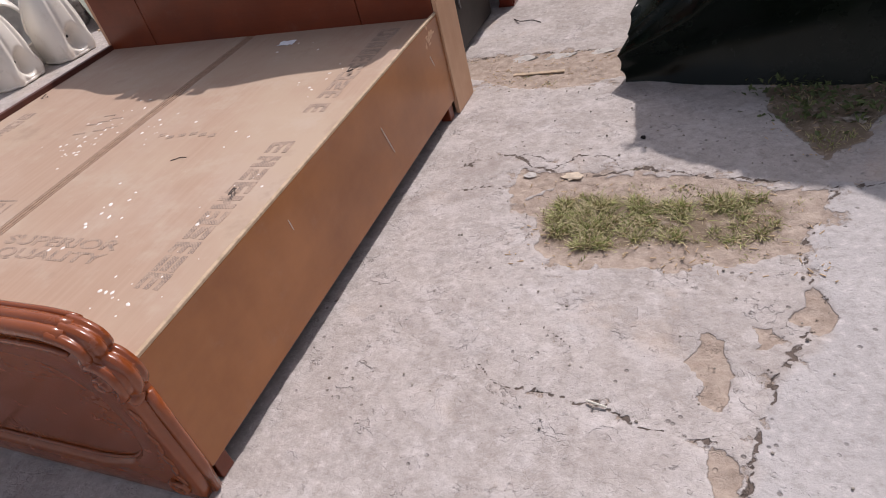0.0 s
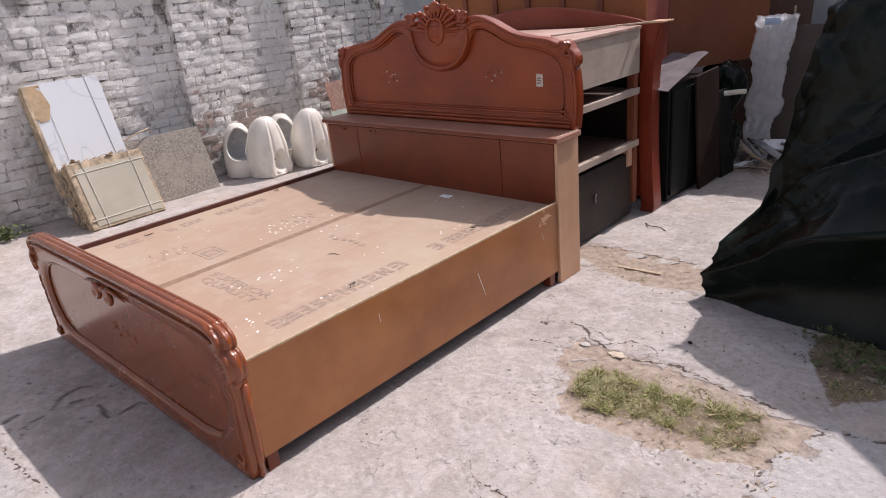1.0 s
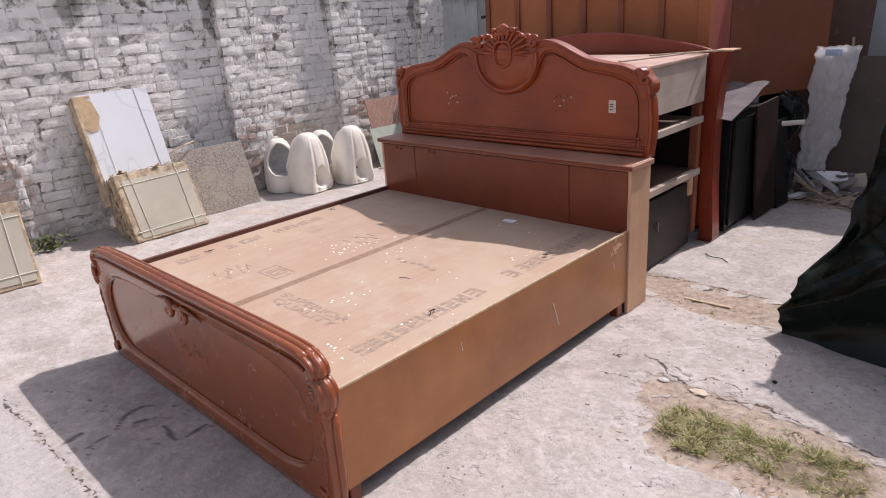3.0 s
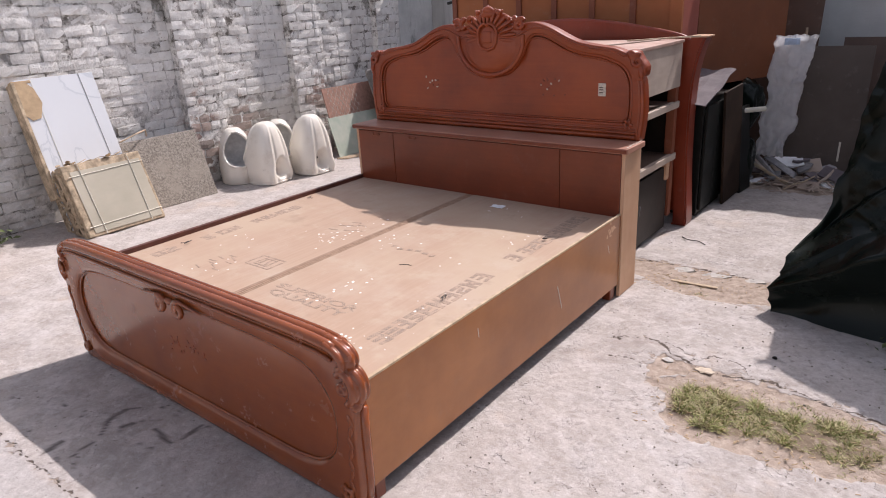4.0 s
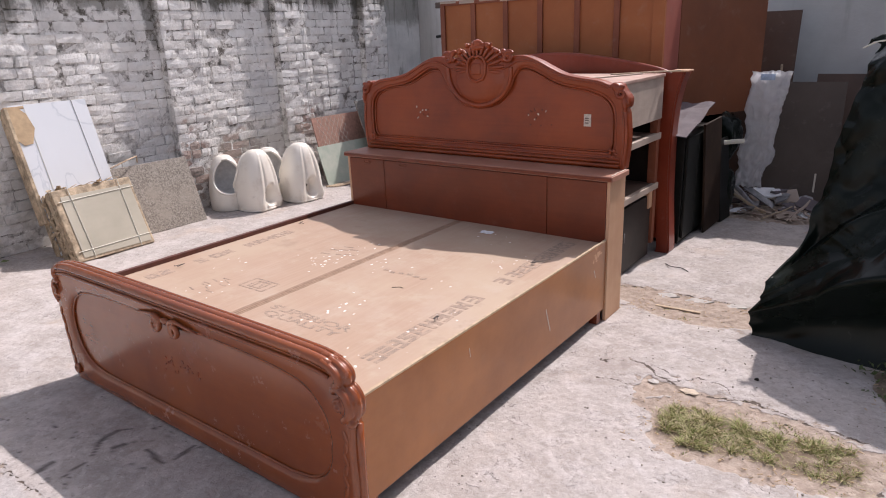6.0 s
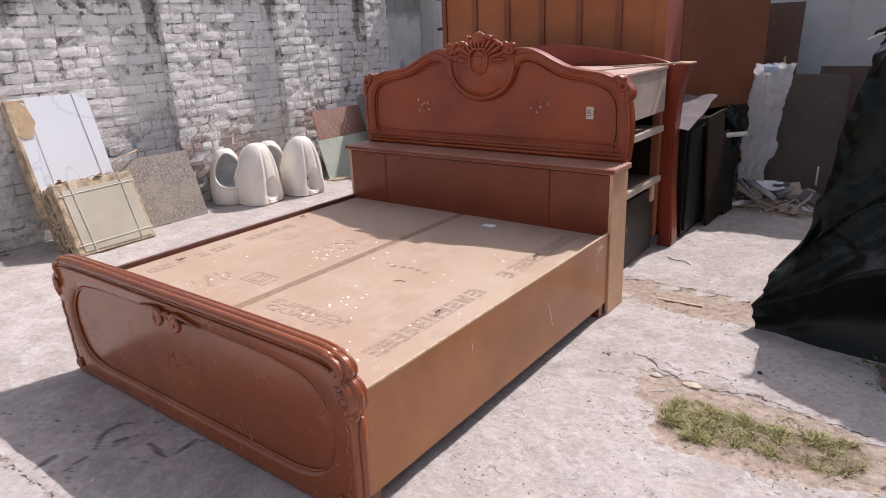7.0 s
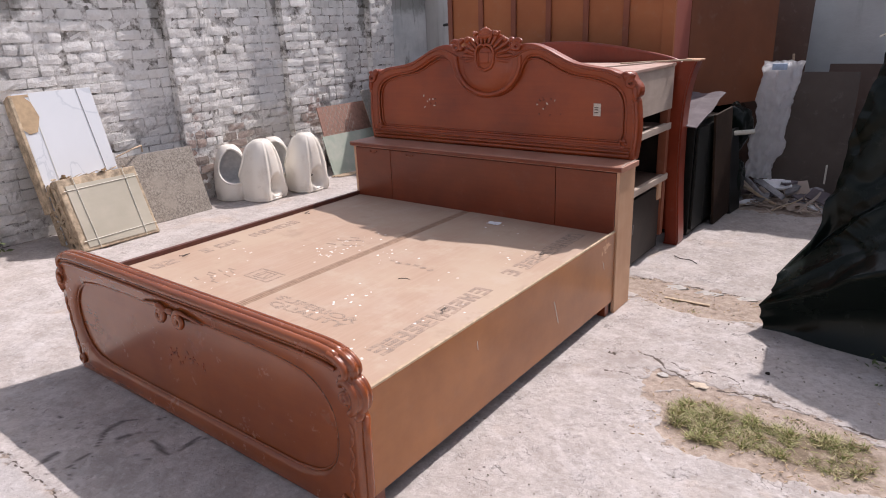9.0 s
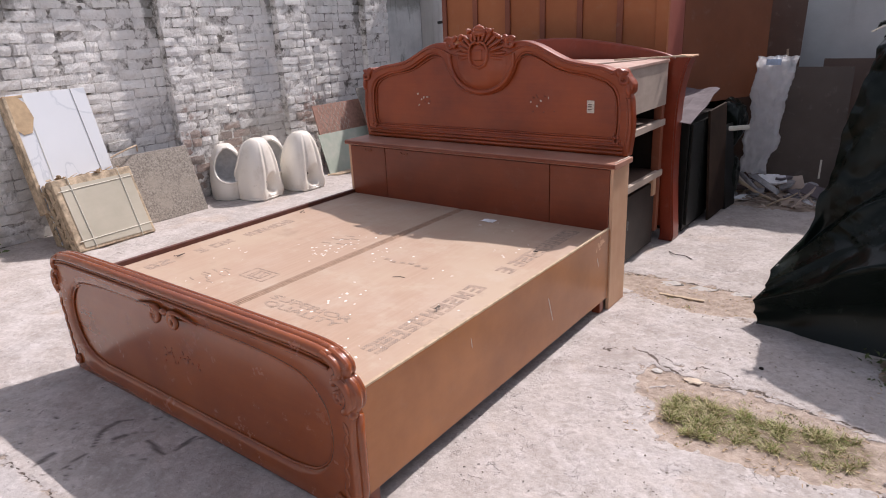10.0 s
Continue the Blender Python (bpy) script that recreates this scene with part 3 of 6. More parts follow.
# ---- ground ----
GRASS_BED = [(0.5, 1.26), (0.6, 1.37), (0.85, 1.43), (1.2, 1.41), (1.5, 1.38), (1.45, 1.2), (1.4, 1.07), (1.25, 1.0), (1.07, 0.96), (0.85, 0.93), (0.67, 0.95), (0.6, 1.1)]
SHADE_BED = [(1.3, 2.1), (1.36, 1.9), (1.44, 1.75), (1.48, 1.58), (1.6, 1.68), (1.7, 1.86), (1.95, 1.9), (2.2, 2.0), (2.2, 2.25), (1.6, 2.3)]
TURF = [(0.58, 1.2), (0.62, 1.3), (0.72, 1.345), (0.85, 1.33), (0.96, 1.26), (0.99, 1.13), (0.9, 1.03), (0.75, 1.03), (0.63, 1.08)]
TURF_FAR = [(0.86, 1.1), (0.92, 1.27), (1.1, 1.33), (1.25, 1.36), (1.36, 1.31), (1.36, 1.18), (1.25, 1.09), (1.08, 1.07)]
HOLE = [(1.13, 0.68), (1.18, 0.67), (1.205, 0.6), (1.23, 0.52), (1.22, 0.43), (1.19, 0.43), (1.13, 0.53), (1.1, 0.57), (1.12, 0.62)]
HOLE_LOW = [(1.17, 0.33), (1.22, 0.32), (1.25, 0.27), (1.245, 0.17), (1.22, 0.1), (1.2, 0.2)]
HOLE_EDGE = [(1.27, 0.72), (1.32, 0.73), (1.34, 0.69), (1.29, 0.66)]
HOLE_RIGHT = [(1.4, 0.86), (1.45, 0.9), (1.47, 0.8), (1.42, 0.73), (1.37, 0.78)]
STRIP = [(-0.2, 2.56), (0.1, 2.59), (0.4, 2.6), (0.75, 2.57), (0.8, 2.3), (0.68, 2.29), (0.45, 2.22), (0.3, 2.2), (0.12, 2.28), (0.0, 2.33), (-0.2, 2.4)]
THIN = [(0.42, 1.5), (0.6, 1.46), (0.8, 1.47), (1.1, 1.45), (1.3, 1.42), (1.0, 1.4), (0.6, 1.38), (0.45, 1.3)]
RUBBLE_BED = [(-0.2, 4.5), (0.2, 4.58), (0.5, 4.56), (0.9, 4.7), (0.95, 5.4), (-0.2, 5.4)]
DIRT = [RUBBLE_BED, GRASS_BED, SHADE_BED, HOLE, HOLE_LOW, HOLE_EDGE, HOLE_RIGHT, STRIP, THIN]
CRACKS = [
    [(0.3, 1.6), (0.378, 1.588), (0.43, 1.55), (0.474, 1.517), (0.52, 1.505), (0.566, 1.482), (0.62, 1.47), (0.667, 1.447), (0.72, 1.47), (0.781, 1.476), (0.84, 1.5), (0.904, 1.503), (0.98, 1.49), (1.14, 1.47), (1.35, 1.42)],
    [(0.54, 1.485), (0.6, 1.53), (0.657, 1.606), (0.722, 1.605), (0.8, 1.56), (0.84, 1.5)],
    [(0.378, 1.588), (0.42, 1.61), (0.5, 1.585), (0.57, 1.55), (0.6, 1.53)],
    [(0.3, 1.6), (0.22, 1.57), (0.16, 1.5)],
    [(0.22, 1.36), (0.3, 1.38), (0.4, 1.36)],
    [(-0.3, 2.55), (-0.11, 2.58), (0.17, 2.606), (0.385, 2.607), (0.617, 2.6), (0.9, 2.58)],
    [(0.17, 2.606), (0.22, 2.54), (0.33, 2.52), (0.38, 2.56)],
    [(0.56, 0.49), (0.61, 0.457), (0.68, 0.43), (0.764, 0.433), (0.85, 0.415), (0.93, 0.406)],
    [(0.95, 0.41), (0.99, 0.39), (1.05, 0.36), (1.114, 0.355), (1.19, 0.36)],
    [(0.72, 0.66), (0.76, 0.63), (0.78, 0.6)],
    [(1.5, 1.4), (1.41, 1.07), (1.43, 0.95), (1.46, 0.84), (1.42, 0.72), (1.34, 0.6), (1.29, 0.45), (1.27, 0.3), (1.25, 0.1), (1.3, -0.4), (1.25, -1.2), (1.4, -3)],
    [(1.5, 1.4), (1.75, 1.43), (2.3, 1.5), (3.2, 1.48)],
    [(-2.75, -0.6), (-2.3, -0.62), (-1.98, -0.65), (-1.6, -0.63), (-1.27, -0.62), (-0.8, -0.6), (-0.34, -0.575), (0.1, -0.6), (0.7, -0.56), (1.3, -0.6)],
    [(-2.7, -0.25), (-2.95, -0.3), (-3.1, -0.5), (-3.5, -0.55)],
]

STAINS = [
    [(-1.29, -0.175), (-1.334, -0.227), (-1.313, -0.308), (-1.237, -0.38)],
    [(-1.219, -0.421), (-1.211, -0.467), (-1.194, -0.516)],
    [(-1.33, -0.497), (-1.31, -0.566)],
    [(-0.935, -0.096), (-0.922, -0.153), (-0.926, -0.199)],
    [(-1.086, -0.221), (-1.007, -0.233), (-0.938, -0.238)],
    [(-1.22, -0.3), (-1.2, -0.25)],
]
DROPS = [(-1.218, -0.3), (-1.198, -0.253), (-1.374, -0.278), (-1.038, -0.317), (-0.969, -0.301), (-1.62, -0.358), (-1.888, -0.474), (-1.234, -0.554), (-1.143, -0.529), (-1.206, -0.115), (-0.9, -0.094), (-1.452, -0.355), (-1.532, -0.537), (-1.091, -0.121), (-1.15, -0.197)]


def fine_axis(lo, hi, pieces):
    out = [lo]
    for end, step in pieces:
        k = max(1, round((end - out[-1]) / step))
        out += list(np.linspace(out[-1], end, k + 1)[1:])
    return np.array(out)


def ground():
    xs = fine_axis(-60, 60, [(-10, 10), (-5, 0.5), (-2.4, 0.09), (-0.4, 0.014), (0.25, 0.012), (1.65, 0.0085), (2.3, 0.02), (4, 0.1), (10, 0.6), (60, 10)])
    ys = fine_axis(-60, 60, [(-10, 10), (-2, 0.6), (-0.8, 0.07), (-0.45, 0.01), (-0.1, 0.015), (1.7, 0.0085), (2.8, 0.014), (5.2, 0.04), (6.5, 0.06), (10, 0.6), (60, 10)])
    X, Y = np.meshgrid(xs, ys)
    near = (X > -6) & (X < 5) & (Y > -4) & (Y < 7)
    wob = lambda k: (vnoise(X, Y, 9, 20 + k) - 0.5) * 0.09 + (vnoise(X, Y, 35, 30 + k) - 0.5) * 0.035
    ax, ay = X + wob(0), Y + wob(3)
    dirt = np.zeros(X.shape)
    for poly in DIRT:
        dirt = np.maximum(dirt, np.clip((inside(ax, ay, poly) + 0.012) / 0.016, 0, 1))
    grains = vnoise(X, Y, 14, 50)
    spill = np.zeros(X.shape)
    for poly in (GRASS_BED, STRIP, THIN):
        spill = np.maximum(spill, np.clip(1 + inside(ax, ay, poly) / 0.16, 0, 1))
    spill = spill * np.clip((grains - 0.42) * 4, 0, 1) * 0.75
    crack = np.full(X.shape, 0.1)
    jag = (vnoise(X, Y, 60, 36, 2) - 0.5) * 0.03
    near_crack = np.zeros(X.shape)
    for i, pts in enumerate(CRACKS):
        d = line_distance(X + wob(i % 4) * 0.55 + jag, Y + wob((i + 2) % 4) * 0.55 - jag, pts)
        w = 0.009 * np.clip(vnoise(X, Y, 16, 60 + i) - 0.42, -0.4, 1)
        crack = np.minimum(crack, d - w - (0.0028 if i in (0, 5) else 0.0006))
        near_crack = np.maximum(near_crack, np.clip(1 - d / 0.08, 0, 1))
    crack = crack + dirt * 0.004
    chips = np.clip((vnoise(X, Y, 22, 70) - 0.56) * 9, 0, 1) * near_crack
    dirt = np.clip(np.maximum(np.maximum(dirt, spill), chips * 0.6), 0, 1)
    stain = np.zeros(X.shape)
    for i, pts in enumerate(STAINS):
        d = line_distance(X + wob(0) * 0.25, Y + wob(3) * 0.25, pts)
        w = 0.004 + 0.03 * np.clip(vnoise(X, Y, 12, 130 + i) - 0.38, 0, 1)
        stain = np.maximum(stain, np.clip((w * 1.6 - d) / w, 0, 1))
    for k, (px, py) in enumerate(DROPS):
        for q in range(3):
            qx, qy = px + 0.035 * math.sin(5.1 * k + 2.3 * q) * (q > 0), py + 0.03 * math.cos(3.7 * k + 1.9 * q) * (q > 0)
            stain = np.maximum(stain, np.clip(1.6 - np.hypot(X - qx, (Y - qy) * 1.5) / (0.009 - 0.002 * q), 0, 1))
    stain = np.maximum(stain, np.clip((vnoise(X, Y, 4, 140, 4) - 0.6) * 5, 0, 0.15) * (X < -0.1) * (Y < 0.0) * (Y > -0.58))
    smear = np.zeros(X.shape)
    for pts, w in (([(0.03, 1.25), (0.14, 1.35), (0.2, 1.47), (0.3, 1.58)], 0.05), ([(0.03, 1.2), (0.2, 1.27), (0.34, 1.33)], 0.035), ([(0.28, 0.62), (0.34, 0.72), (0.42, 0.74)], 0.03), ([(0.12, 1.95), (0.35, 1.85), (0.5, 1.9)], 0.06)):
        smear = np.maximum(smear, np.clip(1.2 - line_distance(ax, ay, pts) / w, 0, 1))
    # soil darkened under the grass, putting the dark gaps between blades into its colour
    dark_soil = np.zeros(X.shape)
    for poly in (TURF, TURF_FAR, SHADE_BED):
        dark_soil = np.maximum(dark_soil, np.clip(inside(ax, ay, poly) / 0.04 + 0.6, 0, 1))
    # the smooth newer slab
    edge = np.interp(Y, [-60, -3, -1.2, -0.4, 0.1, 0.45, 0.72, 0.84, 1.07, 1.42], [1.4, 1.4, 1.25, 1.3, 1.25, 1.3, 1.43, 1.46, 1.42, 1.5])
    smooth = np.clip((ax - edge) / 0.03, 0, 1) * (Y < 1.43)
    smooth = np.maximum(smooth, np.clip((-0.61 - ay) / 0.03, 0, 1) * (X < 1.25) * 0.7)
    rough_top = (vnoise(X, Y, 5, 80) - 0.5) * 0.01 + (vnoise(X, Y, 40, 90) - 0.5) * 0.005 * (1 - smooth)
    lay = vnoise(X + wob(1) * 0.5, Y + wob(2) * 0.5, 7, 95, 5) * 8
    step = np.floor(lay) + np.clip((lay - np.floor(lay)) * 7, 0, 1)
    worn = np.clip((vnoise(X, Y, 1.6, 110, 3) - 0.36) * 6, 0, 1)
    flakes = -(step - 4.5) * 0.002 * worn * (1 - smooth)
    Z = rough_top - flakes - dirt * 0.007 + np.maximum(dirt, 0) * (vnoise(X, Y, 30, 99) - 0.5) * 0.014
    Z = np.where(near, Z - 0.002, -0.004)
    h, w = X.shape
    idx = np.arange(h * w).reshape(h, w)
    faces = np.stack([idx[:-1, :-1], idx[:-1, 1:], idx[1:, 1:], idx[1:, :-1]], -1).reshape(-1, 4)
    me = bpy.data.meshes.new("ground")
    me.from_pydata(np.stack([X, Y, Z], -1).reshape(-1, 3), [], faces.tolist())
    for name, val in (("dirt", dirt), ("crack", crack), ("smooth", smooth), ("stain", stain), ("dark_soil", dark_soil), ("smear", smear)):
        a = me.attributes.new(name, "FLOAT", "POINT")
        a.data.foreach_set("value", np.where(near, val, 0.1 if name == "crack" else 0).reshape(-1).astype(np.float32))
    me.polygons.foreach_set("use_smooth", [True] * len(me.polygons))
    me.materials.append(M["concrete"])
    return tagged(new("ground", me), "cracked grey concrete yard with patches of bare soil", "ground", kind="structure")


ground()

# ---- walls ----
FACE, RECESS, TOP, PITCH = -4.58, -4.67, 2.2, 0.088
PIERS = [(-2.35, -1.95), (-0.12, 0.3), (2.27, 2.7), (3.65, 4.08), (5.03, 5.46)]


def on_pier(y):
    return any(a <= y <= b for a, b in PIERS)


def brick_wall():
    wall = thing("wall_west", (RECESS - 0.15, 2, 0), "old whitewashed brick boundary wall with shallow piers and black mould", "wall", kind="structure")
    bm = cut(bmesh.new(), (RECESS - 0.3, -7, -0.1), (RECESS - 0.007, 6.15, TOP - 0.02), 0.0)
    part("core", bm, "mortar", wall)
    for a, b in PIERS:
        part("pier_core", box((RECESS - 0.02, a + 0.006, -0.1), (FACE - 0.007, b - 0.006, TOP - 0.02), 0), "mortar", wall)
    part("plaster_end", box((RECESS - 0.006, 5.465, -0.1), (FACE - 0.004, 6.155, TOP - 0.02), 0.012), "mouldy", wall, "grey plaster with black mould runs")
    rnd = random.Random(7)
    shapes = {}

    def brick_mesh(length, k):
        """A worn brick, x is its depth, y its length, z its height."""
        key = (round(length, 2), k)
        if key not in shapes:
            bm = bmesh.new()
            r = random.Random(hash(key[0] * 1000) + k * 31)
            ny, nz = 5, 3
            hx, hz = 0.05, (PITCH - 0.01) / 2
            front = {}
            for i in range(ny):
                for j in range(nz):
                    u, v = i / (ny - 1) * 2 - 1, j / (nz - 1) * 2 - 1
                    rim = i in (0, ny - 1) or j in (0, nz - 1)
                    corner = i in (0, ny - 1) and j in (0, nz - 1)
                    y = u * (length / 2) * (0.975 if corner else 1) + r.uniform(-0.005, 0.005)
                    z = v * hz * (0.93 if corner else 1) + r.uniform(-0.004, 0.004)
                    x = hx - (0.007 if corner else 0.0035 if rim else 0) + r.uniform(-0.003, 0.003)
                    front[i, j] = bm.verts.new((x, y, z))
            for i in range(ny - 1):
                for j in range(nz - 1):
                    bm.faces.new((front[i, j], front[i + 1, j], front[i + 1, j + 1], front[i, j + 1]))
            ring = [front[i, 0] for i in range(ny)] + [front[ny - 1, j] for j in range(1, nz)] + [front[i, nz - 1] for i in range(ny - 2, -1, -1)] + [front[0, j] for j in range(nz - 2, 0, -1)]
            back = [bm.verts.new((-hx, v.co.y * 1.02, v.co.z * 1.02)) for v in ring]
            for i in range(len(ring)):
                n = (i + 1) % len(ring)
                bm.faces.new((ring[n], ring[i], back[i], back[n]))
            me = bpy.data.meshes.new("brick")
            bm.to_mesh(me)
            bm.free()
            me.materials.append(M["brick"])
            shapes[key] = me
        return shapes[key]

    spots = []
    edges = sorted([-7.0] + [e for p in PIERS for e in p])
    for row in range(int(TOP / PITCH)):
        z = (row + 0.5) * PITCH
        for a, b in zip(edges, edges[1:]):
            front = FACE if on_pier((a + b) / 2) else RECESS
            y, end = a, b
            first = True
            while y < end - 0.03:
                length = 0.235 if rnd.random() < 0.72 else 0.115
                if first and row % 2:
                    length = 0.115
                first = False
                if end - y - length < 0.06:
                    length = end - y
                spots.append((front - 0.05 + rnd.uniform(-0.0065, 0.011), y + length / 2, z + rnd.uniform(-0.006, 0.006), length - rnd.uniform(0.004, 0.02), rnd.randrange(3), rnd.uniform(-2.4, 2.4)))
                y += length
    singles, verts, faces = 0, [], []
    for x, y, z, length, k, tilt in spots:
        q = round(length / 0.03) * 0.03
        me = brick_mesh(max(0.06, q), k)
        m = pose(x, y, z, tilt, rnd.uniform(-2.5, 2.5), rnd.uniform(-2.5, 2.5)) @ Matrix.Diagonal((1, length / max(0.06, q), 1, 1))
        if 1.35 < y < 4.1 and singles < 330 and z > 0.45 and z < 2.1:
            ob = new("brick", me)
            ob.parent = wall
            ob.matrix_basis = Matrix.Translation(-BASE[wall.name]) @ m
            singles += 1
        elif y > -3:
            off = len(verts)
            verts += [tuple(m @ v.co) for v in me.vertices]
            faces += [tuple(off + i for i in p.vertices) for p in me.polygons]
    me = bpy.data.meshes.new("bricks")
    me.from_pydata(verts, [], faces)
    me.materials.append(M["brick_joined"])
    rest = new("bricks", me)
    rest.parent = wall
    rest.location = -BASE[wall.name]
    rest["kind"] = "stuff"
    # uneven coping along the top
    bm = bmesh.new()
    y = -3.0
    while y < 6.1:
        w = rnd.uniform(0.2, 0.4)
        cut(bm, (RECESS - 0.3, y, TOP - 0.02), (FACE - 0.01 + rnd.uniform(-0.03, 0.02), y + w, TOP + rnd.uniform(0.02, 0.06)), 0.012)
        y += w
    part("coping", bm, "mortar", wall)


def plain_wall(name, lo, hi, label):
    w = thing(name, ((lo[0] + hi[0]) / 2, (lo[1] + hi[1]) / 2, 0), label, "wall", kind="structure")
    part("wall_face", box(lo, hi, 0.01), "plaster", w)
    return w


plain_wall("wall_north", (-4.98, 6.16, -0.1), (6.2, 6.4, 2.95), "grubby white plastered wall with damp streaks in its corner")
plain_wall("wall_east", (6.0, -7, -0.1), (6.2, 6.15, 2.4), "plain plastered yard wall closing the place")
plain_wall("wall_south", (-4.98, -7.25, -0.1), (6.2, -7.01, 2.4), "plain plastered yard wall closing the place")


# ---- the bed ----
MID = -0.985
RAIL_TOP, RAIL_LOW, DECK, SEAM = 0.492, 0.076, 0.468, -1.002
bed = thing("bed", (MID, 1.0, 0), "varnished reddish-brown wooden double bed without mattress, bare plywood deck", "bed")


def half_pair(outer, inner, counts):
    """Match the pieces of two half lines so that their points pair up."""
    o = np.concatenate([even(smooth_line(a, 8) if len(a) > 2 else a, c)[:-1] for a, c in zip(outer, counts)] + [np.array([outer[-1][-1]])])
    i = np.concatenate([even(smooth_line(a, 8) if len(a) > 2 else a, c)[:-1] for a, c in zip(inner, counts)] + [np.array([inner[-1][-1]])])
    return mirrored(o), mirrored(i)


def headboard():
    mid, wide = MID + 0.013, 0.99
    outer = [
        [(0, 0.85), (0.985, 0.85)],
        [(0.985, 0.85), (0.997, 0.95), (1.0, 1.05), (0.988, 1.165), (0.978, 1.183), (0.997, 1.2), (0.998, 1.245), (0.965, 1.285), (0.945, 1.318), (0.905, 1.325), (0.885, 1.312)],
        [(0.885, 1.312), (0.82, 1.336), (0.7, 1.352), (0.6, 1.372), (0.52, 1.405), (0.43, 1.448), (0.35, 1.474), (0.28, 1.479), (0.22, 1.466), (0.15, 1.47), (0.0, 1.49)],
    ]
    inner = [
        [(0, 0.93), (0.895, 0.93)],
        [(0.895, 0.93), (0.92, 0.96), (0.925, 1.05), (0.92, 1.15), (0.895, 1.215), (0.85, 1.255)],
        [(0.85, 1.255), (0.75, 1.29), (0.62, 1.31), (0.53, 1.338), (0.45, 1.38), (0.37, 1.413), (0.3, 1.405), (0.262, 1.355), (0.23, 1.285), (0.17, 1.215), (0.09, 1.178), (0.0, 1.165)],
    ]
    o, i = half_pair(outer, inner, (16, 26, 40))
    o, i = [(p[0] * wide, p[1]) for p in o], [(p[0] * wide, p[1]) for p in i]
    hb = part("headboard", slab(o, mid, 2.195, 2.24), "mahogany", bed, "arched headboard with carved shell crest")
    part("frame", band(o, i, mid, 2.166, 2.2), "mahogany", hb, smooth=True)
    bead = bmesh.new()
    tube(bead, [(mid + p[0], 2.184, p[1]) for p in i], 0.0095, 8, True)
    c = np.array([0, 1.12])
    tube(bead, [(mid + p[0] * 0.978, 2.19, c[1] + (p[1] - c[1]) * 0.93) for p in i], 0.006, 6, True)
    o2 = np.array(o) * 0.72 + np.array(i) * 0.28
    tube(bead, [(mid + p[0], 2.166, p[1]) for p in o2], 0.006, 6, True)
    part("bead", bead, "mahogany", hb, smooth=True)
    mould = bmesh.new()
    for z, h, d in ((0.868, 0.016, 0.022), (0.89, 0.012, 0.014), (0.909, 0.01, 0.008)):
        tube(mould, [(mid - 0.95, 2.168 - d * 0.3, z), (mid + 0.95, 2.168 - d * 0.3, z)], h * 0.72, 10)
    part("moulding", mould, "mahogany", hb, smooth=True)
    # carved crest: cup below, shield boss, long leaves fanning up to knobbed tips, end scrolls
    cm = mid + 0.018
    cr = bmesh.new()
    rim = [(cm + 0.232 * math.sin(a), 2.164, 1.385 - 0.205 * math.cos(a)) for a in np.linspace(-1.7, 1.7, 34)]
    tube(cr, rim, 0.015, 8)
    blob(cr, (cm, 2.185, 1.35), (0.2, 0.045, 0.165), None, 28, 14)
    blob(cr, (cm, 2.19, 1.46), (0.17, 0.03, 0.085), None, 20, 10)
    rnd = random.Random(8)
    for k in range(15):
        a = radians(-98 + k * 14)
        r0, r1 = 0.075, 0.168 + 0.012 * (k % 2) - 0.02 * abs(a) / 1.7
        spine = [(cm + r * 1.12 * math.sin(a + 0.25 * (r - r0) * (1 if a > 0 else -1)), 2.146 + 0.02 * (r - r0) / (r1 - r0), 1.4 + r * math.cos(a)) for r in np.linspace(r0, r1, 6)]
        tube(cr, spine, [0.005, 0.009, 0.012, 0.013, 0.012, 0.007], 6)
    for k in range(-3, 4):
        if k:
            a = radians(k * 21)
            q = rnd.uniform(0.013, 0.018)
            blob(cr, (cm + 0.205 * math.sin(a), 2.155, 1.375 + 0.178 * math.cos(a)), (q * 1.3, 0.017, q), spin(y=math.degrees(a)))
    blob(cr, (cm, 2.155, 1.552), (0.04, 0.022, 0.024))
    blob(cr, (cm, 2.155, 1.53), (0.055, 0.02, 0.02))
    shield = [(-0.05, 0.06), (-0.066, 0.03), (-0.062, -0.03), (-0.045, -0.062), (0.0, -0.078), (0.045, -0.062), (0.062, -0.03), (0.066, 0.03), (0.05, 0.06), (0.02, 0.075), (0.0, 0.066), (-0.02, 0.075)]
    tube(cr, [(cm + x, 2.138, 1.405 + z) for x, z in shield], 0.009, 7, True)
    blob(cr, (cm, 2.15, 1.4), (0.06, 0.02, 0.07), None, 16, 10)
    cut(cr, (cm - 0.034, 2.126, 1.37), (cm + 0.034, 2.15, 1.435), 0.008)
    for s in (-1, 1):
        tube(cr, spiral(cm + s * 0.222, 1.47, 2.15, 0.036, 1.4, 0.6, s), 0.013, 7)
        blob(cr, (cm + s * 0.185, 2.158, 1.5), (0.024, 0.018, 0.018), spin(y=s * 40))
    part("crest_carving", cr, "mahogany", hb, "carved shell and scroll crest", smooth=True, fuse=0.0026)
    for s in (-1, 1):
        ear = bmesh.new()
        tube(ear, spiral(mid + s * wide * 0.955, 1.27, 2.16, 0.036, 1.3, 1.1, s), 0.012, 7)
        blob(ear, (mid + s * wide * 0.925, 2.165, 1.3), (0.034, 0.02, 0.024), spin(y=s * 40))
        blob(ear, (mid + s * wide * 0.975, 2.168, 1.215), (0.018, 0.02, 0.036), spin(y=s * -10))
        blob(ear, (mid + s * wide * 0.978, 2.17, 1.178), (0.012, 0.014, 0.012))
        part("ear_scroll", ear, "mahogany", hb, smooth=True, fuse=0.003)
